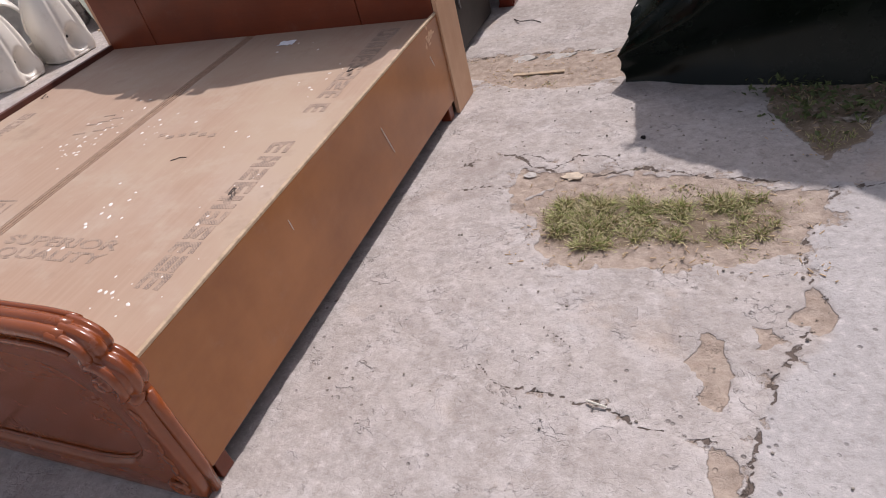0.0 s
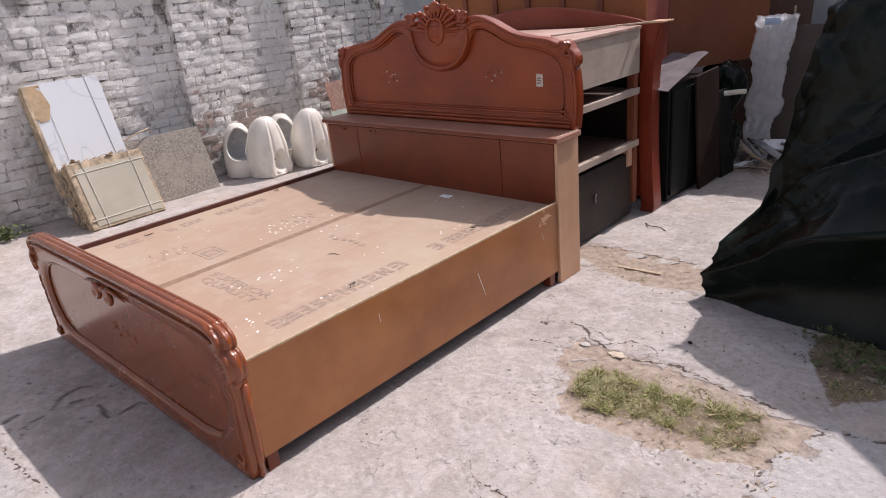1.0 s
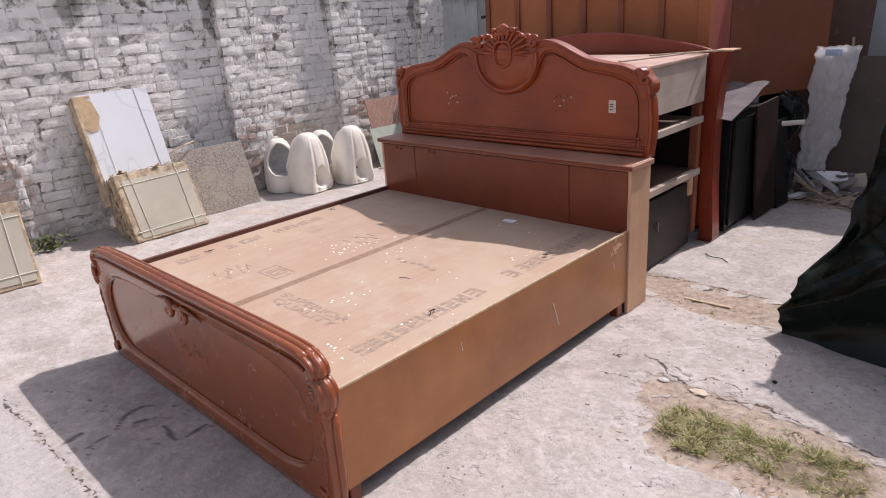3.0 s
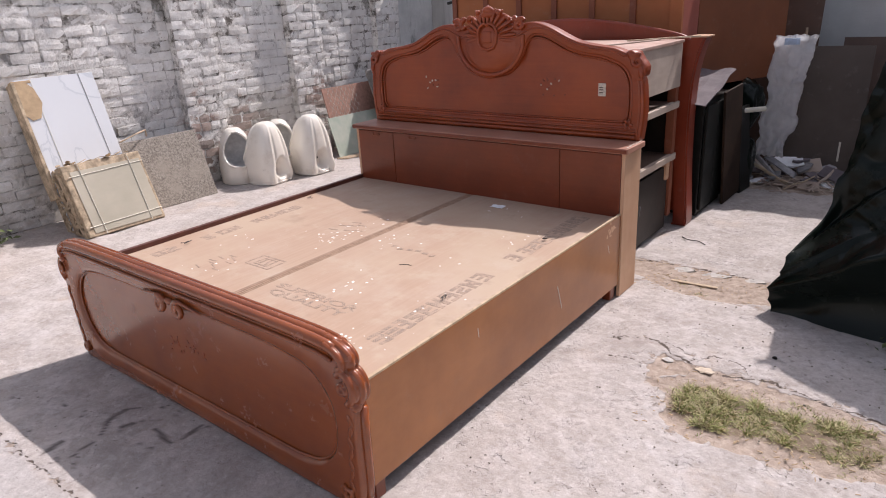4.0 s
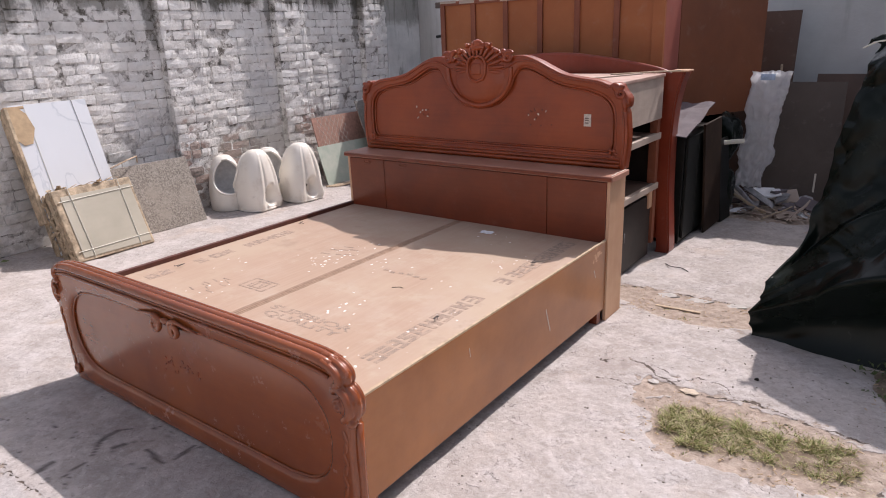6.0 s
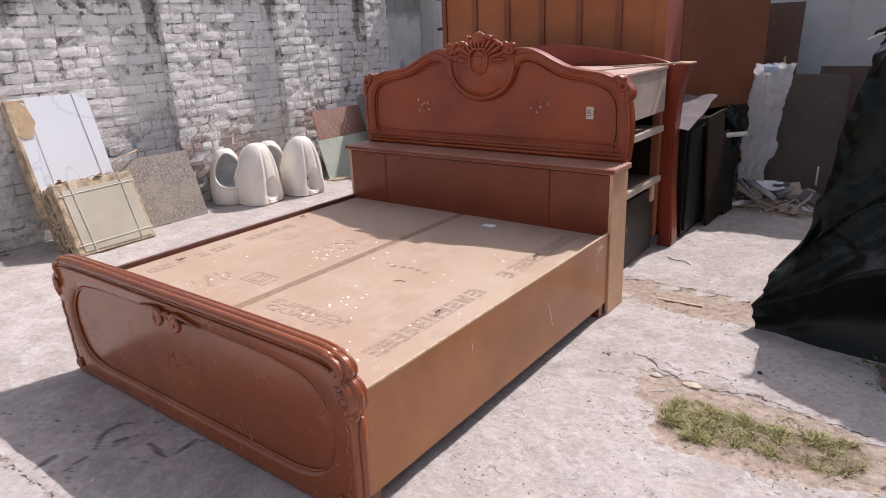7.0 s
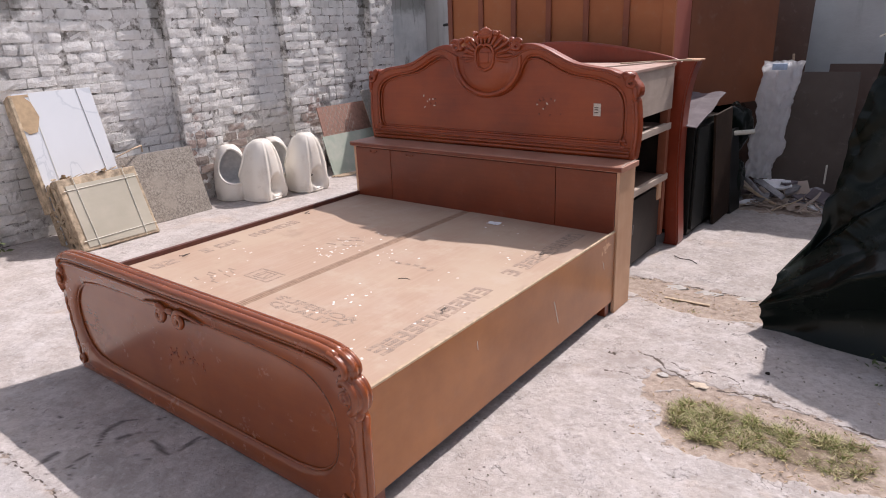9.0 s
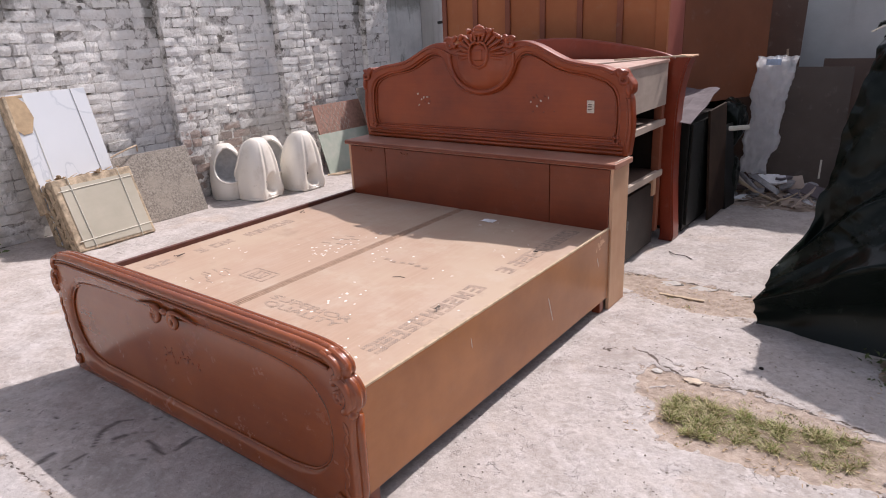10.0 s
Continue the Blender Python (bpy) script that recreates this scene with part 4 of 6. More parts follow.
        ros = bmesh.new()
        for k in range(6):
            a = k * math.pi / 3
            blob(ros, (mid + s * wide * 0.915 + 0.02 * math.cos(a), 2.163, 0.935 + 0.02 * math.sin(a)), (0.013, 0.006, 0.009), spin(y=-math.degrees(a)))
        part("rosette", ros, "mahogany", hb, smooth=True, fuse=0.003)
    # small painted flower sprays on the panel
    rnd = random.Random(3)
    for cx, n, w in ((-1.435, 9, 0.055), (-0.547, 14, 0.085)):
        fl, dk = bmesh.new(), bmesh.new()
        for _ in range(n):
            a = rnd.uniform(0, 6.28)
            p = (cx + rnd.uniform(-w, w), 2.194, 1.118 + rnd.uniform(-0.05, 0.05))
            blob(fl if rnd.random() < 0.5 else dk, p, (rnd.uniform(0.004, 0.011), 0.003, rnd.uniform(0.003, 0.006)), spin(y=math.degrees(a)), 6, 4)
        part("flower_inlay", fl, "sticker", hb, "small pale flower spray", kind="stuff")
        part("leaf_inlay", dk, "boxfront", hb, kind="stuff")
    st = box((-0.256, 2.191, 1.078), (-0.212, 2.1955, 1.148), 0.001)
    part("paper_sticker", st, "sticker", hb, "small torn white paper sticker")
    bars = bmesh.new()
    for z in (1.095, 1.11, 1.122):
        cut(bars, (-0.249, 2.1895, z), (-0.226, 2.1912, z + 0.006), 0)
    part("print_bar", bars, "umber", hb, kind="stuff")


headboard()


def footboard():
    mid, wide = MID - 0.027, 1.027
    outer = [
        [(0, 0.008), (0.965, 0.0)],
        [(0.965, 0.0), (0.985, 0.1), (0.988, 0.3), (0.992, 0.405), (0.984, 0.43), (1.008, 0.455), (1.014, 0.5), (0.992, 0.53), (0.968, 0.545), (0.975, 0.572), (0.955, 0.602), (0.92, 0.618)],
        [(0.92, 0.618), (0.85, 0.63), (0.7, 0.634), (0.4, 0.636), (0.15, 0.636), (0.0, 0.636)],
    ]
    inner = [
        [(0, 0.1), (0.66, 0.1)],
        [(0.66, 0.1), (0.78, 0.125), (0.855, 0.19), (0.885, 0.29), (0.87, 0.39), (0.81, 0.47), (0.74, 0.507)],
        [(0.74, 0.507), (0.6, 0.525), (0.4, 0.533), (0.2, 0.534), (0.1, 0.528), (0.0, 0.51)],
    ]
    o, i = half_pair(outer, inner, (18, 30, 26))
    o, i = [(p[0] * wide, p[1]) for p in o], [(p[0] * wide, p[1]) for p in i]
    fb = part("footboard", slab(o, mid, -0.052, -0.012), "footwood", bed, "glossy footboard with long rounded recessed panel")
    part("frame", band(o, i, mid, -0.073, -0.048, 0.016), "footwood", fb, smooth=True)
    bead = bmesh.new()
    tube(bead, [(mid + p[0], -0.056, p[1]) for p in i], 0.0055, 8, True)
    part("bead", bead, "footwood", fb, smooth=True)
    rim = bmesh.new()
    top = [p for p in o if p[1] > 0.61]
    top = sorted(top)
    for dy, dz, r in ((-0.062, -0.008, 0.021), (-0.036, -0.004, 0.019), (-0.011, 0.0, 0.0085), (-0.078, -0.04, 0.007)):
        tube(rim, [(mid + p[0], dy, p[1] + dz) for p in top], r, 8)
    part("top_moulding", rim, "footwood", fb, "rounded top moulding with a groove", smooth=True)
    for s in (-1, 1):
        ear = bmesh.new()
        lower = smooth_line([(0.982, 0.43), (1.004, 0.455), (1.008, 0.495), (0.99, 0.528), (0.962, 0.54), (0.945, 0.525)], 4)
        upper = smooth_line([(0.952, 0.548), (0.972, 0.562), (0.968, 0.588), (0.94, 0.61), (0.9, 0.622)], 4)
        for y, r, k in ((-0.072, 0.014, 0.985), (-0.046, 0.016, 1.0), (-0.02, 0.014, 0.995)):
            tube(ear, [(mid + s * wide * x * k, y, z) for x, z in lower], r, 8)
            tube(ear, [(mid + s * wide * x * k, y, z) for x, z in upper], r, 8)
        blob(ear, (mid + s * wide * 0.968, -0.06, 0.485), (0.034, 0.026, 0.042))
        tube(ear, spiral(mid + s * wide * 0.962, 0.488, -0.085, 0.024, 1.2, 1.2, s), 0.007, 7)
        blob(ear, (mid + s * wide * 0.99, -0.055, 0.42), (0.016, 0.022, 0.018))
        part("ear_scroll", ear, "footwood", fb, smooth=True, fuse=0.003)
        low = bmesh.new()
        tube(low, spiral(mid + s * wide * 0.925, 0.065, -0.078, 0.03, 1.4, 2.0, s), 0.009, 7)
        for k in range(7):
            z = 0.1 + 0.045 * k
            blob(low, (mid + s * wide * (0.945 + 0.004 * k), -0.074, z), (0.011, 0.005, 0.026), spin(y=s * (18 if k % 2 else -18)), 8, 6)
        part("side_carving", low, "footwood", fb, smooth=True, fuse=0.003)
        bar = bmesh.new()
        tube(bar, [(mid + s * wide * x, -0.03, z) for x, z in ((0.972, 0.01), (0.985, 0.12), (0.988, 0.3), (0.99, 0.41))], 0.017, 8)
        part("side_moulding", bar, "footwood", fb, smooth=True)
    cr = bmesh.new()
    for s in (-1, 1):
        tube(cr, spiral(mid + s * wide * 0.066, 0.527, -0.086, 0.038, 1.5, 1.2, s), 0.012, 8)
        tube(cr, smooth_line([(mid + s * 0.03, -0.08, 0.545), (mid + s * 0.06, -0.084, 0.566), (mid + s * 0.13, -0.082, 0.56), (mid + s * 0.22, -0.078, 0.545)], 4), [0.013 - 0.0007 * t for t in range(13)], 7)
    blob(cr, (mid, -0.08, 0.552), (0.03, 0.014, 0.016))
    part("centre_carving", cr, "footwood", fb, "carved double scroll", smooth=True, fuse=0.003)
    rnd = random.Random(5)
    fl, dk = bmesh.new(), bmesh.new()
    for _ in range(26):
        p = (mid - 0.02 + rnd.gauss(0, 0.075), -0.053, 0.33 + rnd.gauss(0, 0.014))
        blob(fl if rnd.random() < 0.3 else dk, p, (rnd.uniform(0.004, 0.011), 0.002, rnd.uniform(0.003, 0.006)), spin(y=rnd.uniform(0, 180)), 6, 4)
    part("flower_inlay", fl, "mahogany", fb, kind="stuff")
    part("leaf_inlay", dk, "boxfront", fb, kind="stuff")


footboard()

for s, x0 in ((1, -0.024), (-1, 2 * MID)):
    rail = part("side_rail", box((x0, -0.012, RAIL_LOW), (x0 + 0.024, 1.978, RAIL_TOP - 0.01), 0.002), "rail", bed, "brown veneered side panel with raw top edge")
    part("edge_strip", box((x0 + (0.011 if s > 0 else -0.001), -0.01, RAIL_TOP - 0.01 if s > 0 else RAIL_TOP - 0.03), (x0 + (0.0238 if s > 0 else 0.0255), 1.977, RAIL_TOP), 0.002), "edge" if s > 0 else "railtop", rail)
    if s > 0:
        scr = bmesh.new()
        for a, b in (((1.27, 0.33), (1.315, 0.2)), ((0.62, 0.4), (0.625, 0.36)), ((1.82, 0.36), (1.84, 0.31))):
            tube(scr, [(0.0006, a[0], a[1]), (0.0006, b[0], b[1])], 0.0018 if a[0] < 1.3 and a[0] > 1 else 0.0014, 4)
        part("scratch", scr, "fleck", rail, "long pale scratch", kind="stuff")
        rub = bmesh.new()
        rnd = random.Random(9)
        for _ in range(16):
            blob(rub, (0.0, 1.86 + rnd.gauss(0, 0.035), 0.43 + rnd.gauss(0, 0.025)), (0.0012, rnd.uniform(0.004, 0.02), rnd.uniform(0.003, 0.012)), None, 7, 5)
        part("scuff", rub, "tan", rail, kind="stuff")
for x in (-0.06, 2 * MID + 0.01):
    for y in (0.0, 1.9):
        part("leg", box((x, y, 0), (x + 0.05, y + 0.05, RAIL_LOW + 0.05), 0.004), "boxfront", bed)
part("base_beam", box((MID - 0.03, 0.0, 0.02), (MID + 0.03, 1.97, 0.2), 0.003), "dark", bed)


def lettering(words, x, y, size, parent):
    """Stencilled words lying on the deck, readable from the foot end."""
    cu = bpy.data.curves.new("lettering", "FONT")
    cu.body, cu.size, cu.align_x, cu.extrude = words, size, "CENTER", 0.0004
    cu.offset = 0.0016
    tmp = new("lettering", cu)
    bpy.context.view_layer.update()
    me = bpy.data.meshes.new_from_object(tmp.evaluated_get(bpy.context.evaluated_depsgraph_get()))
    bpy.data.objects.remove(tmp)
    me.materials.clear()
    me.materials.append(M["ink"])
    ob = new("lettering", me)
    ob.parent = parent
    ob.scale = (1.78, 1.0, 1.0)
    ob.location = Vector((x, y, DECK + 0.0005)) - BASE[parent.name]
    ob["label"] = "faded stencilled words " + words
    return ob


def deck():
    rnd = random.Random(11)
    for x0, x1 in ((2 * MID + 0.026, SEAM - 0.026), (SEAM + 0.026, -0.026)):
        pan = part("deck_panel", box((x0, -0.008, DECK - 0.016), (x1, 1.977, DECK), 0.002), "deck", bed, "dusty bare plywood with faded stencil print")
        right = x1 > -0.5
        ink = bmesh.new()
        z0, z1 = DECK - 0.002, DECK + 0.0007

        def bar(x, y, w, h, a=0.0):
            cut(ink, (-w / 2, -h / 2, z0), (w / 2, h / 2, z1 + len(ink.verts) * 0.0000012), 0, pose(x, y, 0, 0, 0, a))

        # a row of stencilled blocks along the outer edge
        cx = -0.185 if right else -1.8
        y = 0.22 if right else 0.28
        while y < (1.88 if right else 1.36):
            w = rnd.uniform(0.05, 0.08)
            if rnd.random() < (0.96 if right else 0.6):
                kind = rnd.randrange(5)
                tall = 0.088 if right else 0.07
                if kind in (0, 1, 3):
                    bar(cx, y + 0.012, tall, 0.022, rnd.uniform(-4, 4))
                if kind in (0, 2):
                    bar(cx, y + w - 0.012, tall, 0.022, rnd.uniform(-4, 4))
                if kind in (1, 2):
                    for k in (-1, 0, 1):
                        bar(cx + k * tall * 0.4, y + w * 0.5, 0.018, w * 0.8, rnd.uniform(-6, 6))
                if kind == 3:
                    bar(cx + tall * 0.4, y + w * 0.5, 0.02, w * 0.9)
                    bar(cx - tall * 0.4, y + w * 0.5, 0.02, w * 0.9)
                    bar(cx, y + w - 0.012, tall * 0.8, 0.02)
                if kind in (0, 4):
                    bar(cx, y + w * 0.5, 0.024, w * 0.9, rnd.uniform(-50, 50))
                if kind == 4:
                    bar(cx + 0.03, y + w * 0.5, 0.02, w)
                    bar(cx - 0.03, y + w * 0.5, 0.02, w)
            y += w + (0.04 if rnd.random() < 0.05 else rnd.uniform(0.004, 0.014))
        if right:
            for k in range(6):
                bar(-0.79 + k * 0.05, 1.02 + rnd.uniform(-0.02, 0.02), 0.03, 0.02, 20)
        else:
            ex, ey = -1.2, 0.53
            for w, h in ((0.17, 0.11), (0.09, 0.07)):
                bar(ex, ey - h / 2, w, 0.009)
                bar(ex, ey + h / 2, w, 0.009)
                bar(ex - w / 2, ey, 0.009, h)
                bar(ex + w / 2, ey, 0.009, h)
            bar(ex - 0.02, ey, 0.012, 0.05)
            bar(ex + 0.02, ey, 0.012, 0.05, 20)
            for k in range(9):
                bar(-1.4 + rnd.uniform(-0.06, 0.06), 0.32 + k * 0.022, 0.05, 0.008, rnd.uniform(-20, 20))
            for k in range(7):
                bar(-1.2 + rnd.uniform(-0.1, 0.1), 1.05 + k * 0.025, 0.06, 0.01, 10)
        if right:
            for words, tx, ty, size in (("SUPERIOR", -0.678, 0.366, 0.062), ("QUALITY", -0.672, 0.305, 0.062)):
                lettering(words, tx, ty, size, pan)
        part("stencil_print", ink, "ink", pan, "row of worn unreadable stencil marks", kind="stuff")
        fl = bmesh.new()
        groups = ((-1.35, 0.33, 12), (-1.15, 0.95, 26), (-1.2, 1.15, 14), (-1.6, 0.7, 6)) if not right else ((-0.22, 0.25, 16), (-0.62, 0.5, 14), (-0.86, 1.05, 12), (-0.35, 1.42, 9), (-0.42, 0.94, 3), (-0.2, 0.62, 6), (-0.6, 1.75, 6))
        for gx, gy, n in groups:
            for _ in range(n):
                px, py = gx + rnd.gauss(0, 0.07), gy + rnd.gauss(0, 0.09)
                if x0 + 0.02 < px < x1 - 0.02 and 0 < py < 1.95:
                    r = rnd.uniform(0.002, 0.0075)
                    blob(fl, (px, py, DECK), (r, r * rnd.uniform(0.6, 1.8), 0.0012), spin(z=rnd.uniform(0, 180)), 7, 4)
        part("paint_flecks", fl, "fleck", pan, "splashed white paint flecks", kind="stuff")
        for wx, wy in (((-0.185, 1.47), (-0.181, 0.645)) if right else ((-1.86, 1.4), (-1.8, 0.48))):
            pts = [(wx + rnd.uniform(-0.02, 0.02), wy + rnd.uniform(-0.03, 0.03), DECK + 0.006 + rnd.uniform(0, 0.012)) for _ in range(6)]
            wr = tube(bmesh.new(), [(p[0], p[1], p[2]) for p in smooth_line([*pts], 4)], 0.0016, 5)
            part("wire_loop", wr, "wire", pan, "bent dark wire loop")
    sm = bmesh.new()
    cut(sm, (SEAM - 0.0255, -0.006, DECK - 0.02), (SEAM + 0.0255, 1.977, DECK - 0.009), 0)
    part("centre_beam", sm, "darkhole", bed)
    for dx, w in ((-0.0165, 0.0095), (0.0002, 0.0105), (0.0165, 0.0095)):
        part("seam_strip", box((SEAM + dx - w / 2, -0.006, DECK - 0.009), (SEAM + dx + w / 2, 1.976, DECK - 0.0005), 0.001), "seam", bed)


deck()


def head_box():
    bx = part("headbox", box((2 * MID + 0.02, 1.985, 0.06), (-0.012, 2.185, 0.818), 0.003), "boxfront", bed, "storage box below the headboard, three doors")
    doors = ((2 * MID + 0.022, -1.629), (-1.625, -0.376), (-0.372, -0.012))
    for a, b in doors:
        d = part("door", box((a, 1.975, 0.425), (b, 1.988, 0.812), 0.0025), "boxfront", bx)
        if b < -0.1:
            hx = a + 0.17
            h = bmesh.new()
            tube(h, [(hx - 0.03, 1.972, 0.793), (hx - 0.015, 1.966, 0.784), (hx + 0.015, 1.966, 0.784), (hx + 0.03, 1.972, 0.793)], 0.005, 6)
            blob(h, (hx, 1.974, 0.79), (0.028, 0.004, 0.012))
            part("handle", h, "batten", d, "small dark finger pull")
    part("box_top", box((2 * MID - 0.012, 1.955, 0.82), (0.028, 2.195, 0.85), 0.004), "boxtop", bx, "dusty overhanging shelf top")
    part("top_edge", box((2 * MID - 0.008, 1.948, 0.826), (0.024, 1.9545, 0.845), 0.003), "boxfront", bx)
    for x0 in (-0.011, 2 * MID - 0.002):
        part("side_board", box((x0, 1.979, 0.0), (x0 + 0.02, 2.192, 0.819), 0.0025), "tan", bx, "pale unvarnished end board")
    chip = bmesh.new()
    rnd = random.Random(2)
    for k in range(7):
        blob(chip, (0.01 + rnd.uniform(-0.004, 0.004), 1.99 + k * 0.03, 0.852), (0.006, 0.012, 0.0015), None, 6, 4)
    part("chipped_edge", chip, "sticker", bx, kind="stuff")


head_box()

# a scrap of paper on the deck
bm = bmesh.new()
bmesh.ops.create_grid(bm, x_segments=6, y_segments=4, size=0.5)
for v in bm.verts:
    v.co = Vector((-0.7 + v.co.x * 0.085, 1.83 + v.co.y * 0.05, DECK + 0.004 + 0.008 * noise.noise(v.co * 5)))
bmesh.ops.solidify(bm, geom=bm.faces[:], thickness=0.001)
tagged(part("paper_scrap", bm, "white"), "crumpled white paper scrap lying on the bed deck", "paper")
bm = tube(bmesh.new(), [(-0.6, 0.84, DECK + 0.002), (-0.57, 0.86, DECK + 0.003), (-0.545, 0.862, DECK + 0.002)], 0.0015, 5)
tagged(part("twig", bm, "wire"), "thin dark twig lying on the bed deck", "twig")


# ---- behind the bed ----
def shelf_unit():
    u = thing("shelf_unit", (-1.1, 2.8, 0), "open wooden shelf unit with weathered plywood side, stood behind the headboard", "shelf")
    x0, x1, y0, y1 = -1.95, -0.17, 2.258, 3.27
    part("top", box((x0, y0, 1.283), (x1 + 0.01, y1, 1.302), 0.003), "paletop", u, "dusty pale reddish top board")
    part("side_board", box((x1 - 0.018, y0, 1.0), (x1, y1, 1.283), 0.002), "grayply", u, "weathered grey plywood side")
    for z, t in ((0.9, 0.035), (0.545, 0.035)):
        s = part("shelf", box((x0, y0, z - t), (x1 - 0.03, y1 - 0.02, z), 0.002), "umber", u)
        part("edge_strip", box((x1 - 0.03, y0, z - t - 0.005), (x1 + 0.005, y1, z + 0.004), 0.003), "grayply", s)
    part("back_post", box((x1 - 0.06, 3.21, 0.1), (x1 - 0.005, 3.265, 1.0), 0.003), "batten", u)
    part("back_board", box((x0, y1, 0.1), (x1 - 0.03, y1 + 0.012, 1.0), 0.001), "dark", u)
    part("far_side", box((x0 - 0.02, y0, 0.0), (x0, y1, 1.3), 0.002), "dark", u)
    part("front_board", box((x0, y0 - 0.014, 0.0), (x1 - 0.002, y0 - 0.002, 1.28), 0.001), "umber", u)
    part("drawer", box((x0, y0, 0.02), (x1 - 0.02, 3.2, 0.47), 0.004), "dark", u, "dark scuffed drawer block")
    part("block", box((x1 - 0.06, 3.13, 0.38), (x1 - 0.006, 3.19, 0.51), 0.003), "tan", u)
    h = tube(bmesh.new(), [(x1 - 0.017 + 0.006 * math.sin(t * 3.1), 2.72 - 0.02 * math.sin(t * 3), 0.3 - 0.06 * t) for t in np.linspace(0, 1, 8)], 0.005, 6)
    part("handle", h, "steel", u, "pale curved handle")


shelf_unit()
bm = box((-0.33, -0.012, 0), (0.13, 0.012, 0.01), 0.002, pose(-0.18, 3.22, 1.312, 0, -2, 18))
tagged(part("wood_strip", bm, "stick"), "thin pale wooden strip lying on the shelf unit", "wood strip")
bm = box((-0.22, -0.012, 0), (0.3, 0.012, 0.008), 0.002, pose(-0.4, 2.9, 1.303, 0, 0, 70))
tagged(part("wood_strip", bm, "grayply"), "thin weathered wooden strip lying on the shelf unit", "wood strip")


def red_headboard():
    u = thing("spare_headboard", (-1.0, 3.38, 0), "red-stained arched spare headboard with curved end posts, standing upright", "headboard")
    cx = -1.06
    half = [(0, 0.1), (0.9, 0.1), (0.92, 1.28)] + [tuple(p) for p in smooth_line([(0.92, 1.28), (0.8, 1.325), (0.5, 1.385), (0.2, 1.425), (0, 1.435)], 5)[1:]]
    part("panel", slab(mirrored(half), cx, 3.36, 3.4), "redwood", u)
    rim = [(cx + p[0], 3.375, p[1]) for p in mirrored(half) if p[1] > 1.2]
    rim = sorted(rim)
    part("top_moulding", tube(bmesh.new(), rim, 0.017, 8), "redwood", u, smooth=True)
    for s in (-1, 1):
        pts = smooth_line([(1.015, 1.31), (0.985, 1.22), (0.955, 1.05), (0.945, 0.8), (0.95, 0.5), (0.965, 0.25), (0.98, 0.05), (0.975, 0.0)], 4)
        bm = bmesh.new()
        rings = []
        for x, z in pts:
            ring = []
            for dx, y in ((0.0, 3.335), (0.0, 3.475), (-0.1, 3.475), (-0.1, 3.335)):
                ring.append(bm.verts.new((cx + s * (x + dx), y, z)))
            rings.append(ring)
        for a, b in zip(rings, rings[1:]):
            for i in range(4):
                bm.faces.new((a[i], a[(i + 1) % 4], b[(i + 1) % 4], b[i]))
        bm.faces.new(rings[0])
        bm.faces.new(rings[-1][::-1])
        bmesh.ops.recalc_face_normals(bm, faces=bm.faces)
        bmesh.ops.bevel(bm, geom=[e for e in bm.edges if abs(e.verts[0].co.z - e.verts[1].co.z) > 0.01], offset=0.012, segments=2, affect="EDGES")
        post = part("end_post", bm, "redwood", u, "curved red end post")
        part("cap", box((cx + s * 1.02 - (0.11 if s > 0 else 0.0), 3.33, 1.306), (cx + s * 1.02 + (0.005 if s > 0 else 0.11), 3.48, 1.318), 0.003), "tan", post)


red_headboard()


def batten_carcass():
    u = thing("wardrobe_carcass", (-1.3, 3.85, 0), "wardrobe carcass with hardboard back and dark red vertical battens", "wardrobe")
    x0, x1, y0, y1, zt = -2.36, -0.33, 3.68, 4.04, 1.89
    part("back_panel", box((x0, y0 + 0.012, 0.4), (x1, y0 + 0.024, zt), 0.001), "hardboard", u, "orange-brown hardboard back")
    k = 7
    for i in range(k):
        x = x0 + 0.02 + (x1 - x0 - 0.06) * i / (k - 1)
        if i < k - 1:
            part("batten", box((x - 0.024, y0 - 0.006, 0.4), (x + 0.024, y0 + 0.011, zt - 0.03), 0.003), "batten", u)
    part("top_rail", box((x0, y0 - 0.008, zt - 0.032), (x1 - 0.1, y0 + 0.01, zt), 0.003), "batten", u)
    part("corner_stile", box((x1 - 0.09, y0 - 0.01, 0.0), (x1 + 0.001, y0 + 0.011, zt + 0.002), 0.004), "hardboard", u)
    part("end_panel", box((x1 - 0.02, y0 + 0.0245, 0.0), (x1, y1, zt), 0.003), "redband", u, "faded red end panel")
    part("far_panel", box((x0, y0 + 0.0245, 0.0), (x0 + 0.02, y1, zt), 0.003), "redband", u)
    part("top_panel", box((x0 + 0.021, y0 + 0.0245, zt - 0.02), (x1 - 0.021, y1, zt), 0.003), "redband", u)
    part("front_panel", box((x0 + 0.021, y1 - 0.02, 0.0), (x1 - 0.021, y1, zt - 0.021), 0.003), "brownboard", u)
    part("rod", tube(bmesh.new(), [(x0 - 0.095, y0 + 0.05, 1.6), (x0 + 0.005, y0 + 0.05, 1.61)], 0.013, 8), "black", u, "short dark rod end")
    part("corner_block", box((x0 - 0.085, y0 + 0.03, 1.845), (x0 - 0.001, y0 + 0.09, 1.895), 0.004), "grayboard", u)
    rag = bmesh.new()
    rnd = random.Random(21)
    for x in np.arange(x0, x1 - 0.3, 0.21):
        cut(rag, (x, y0 - 0.012, zt - 0.012 - rnd.uniform(0, 0.02)), (x + rnd.uniform(0.12, 0.2), y0 + 0.06, zt + 0.006), 0.003, None)
    part("packing_strip", rag, "grayply", u, "torn pale packing along the top", kind="stuff")


batten_carcass()


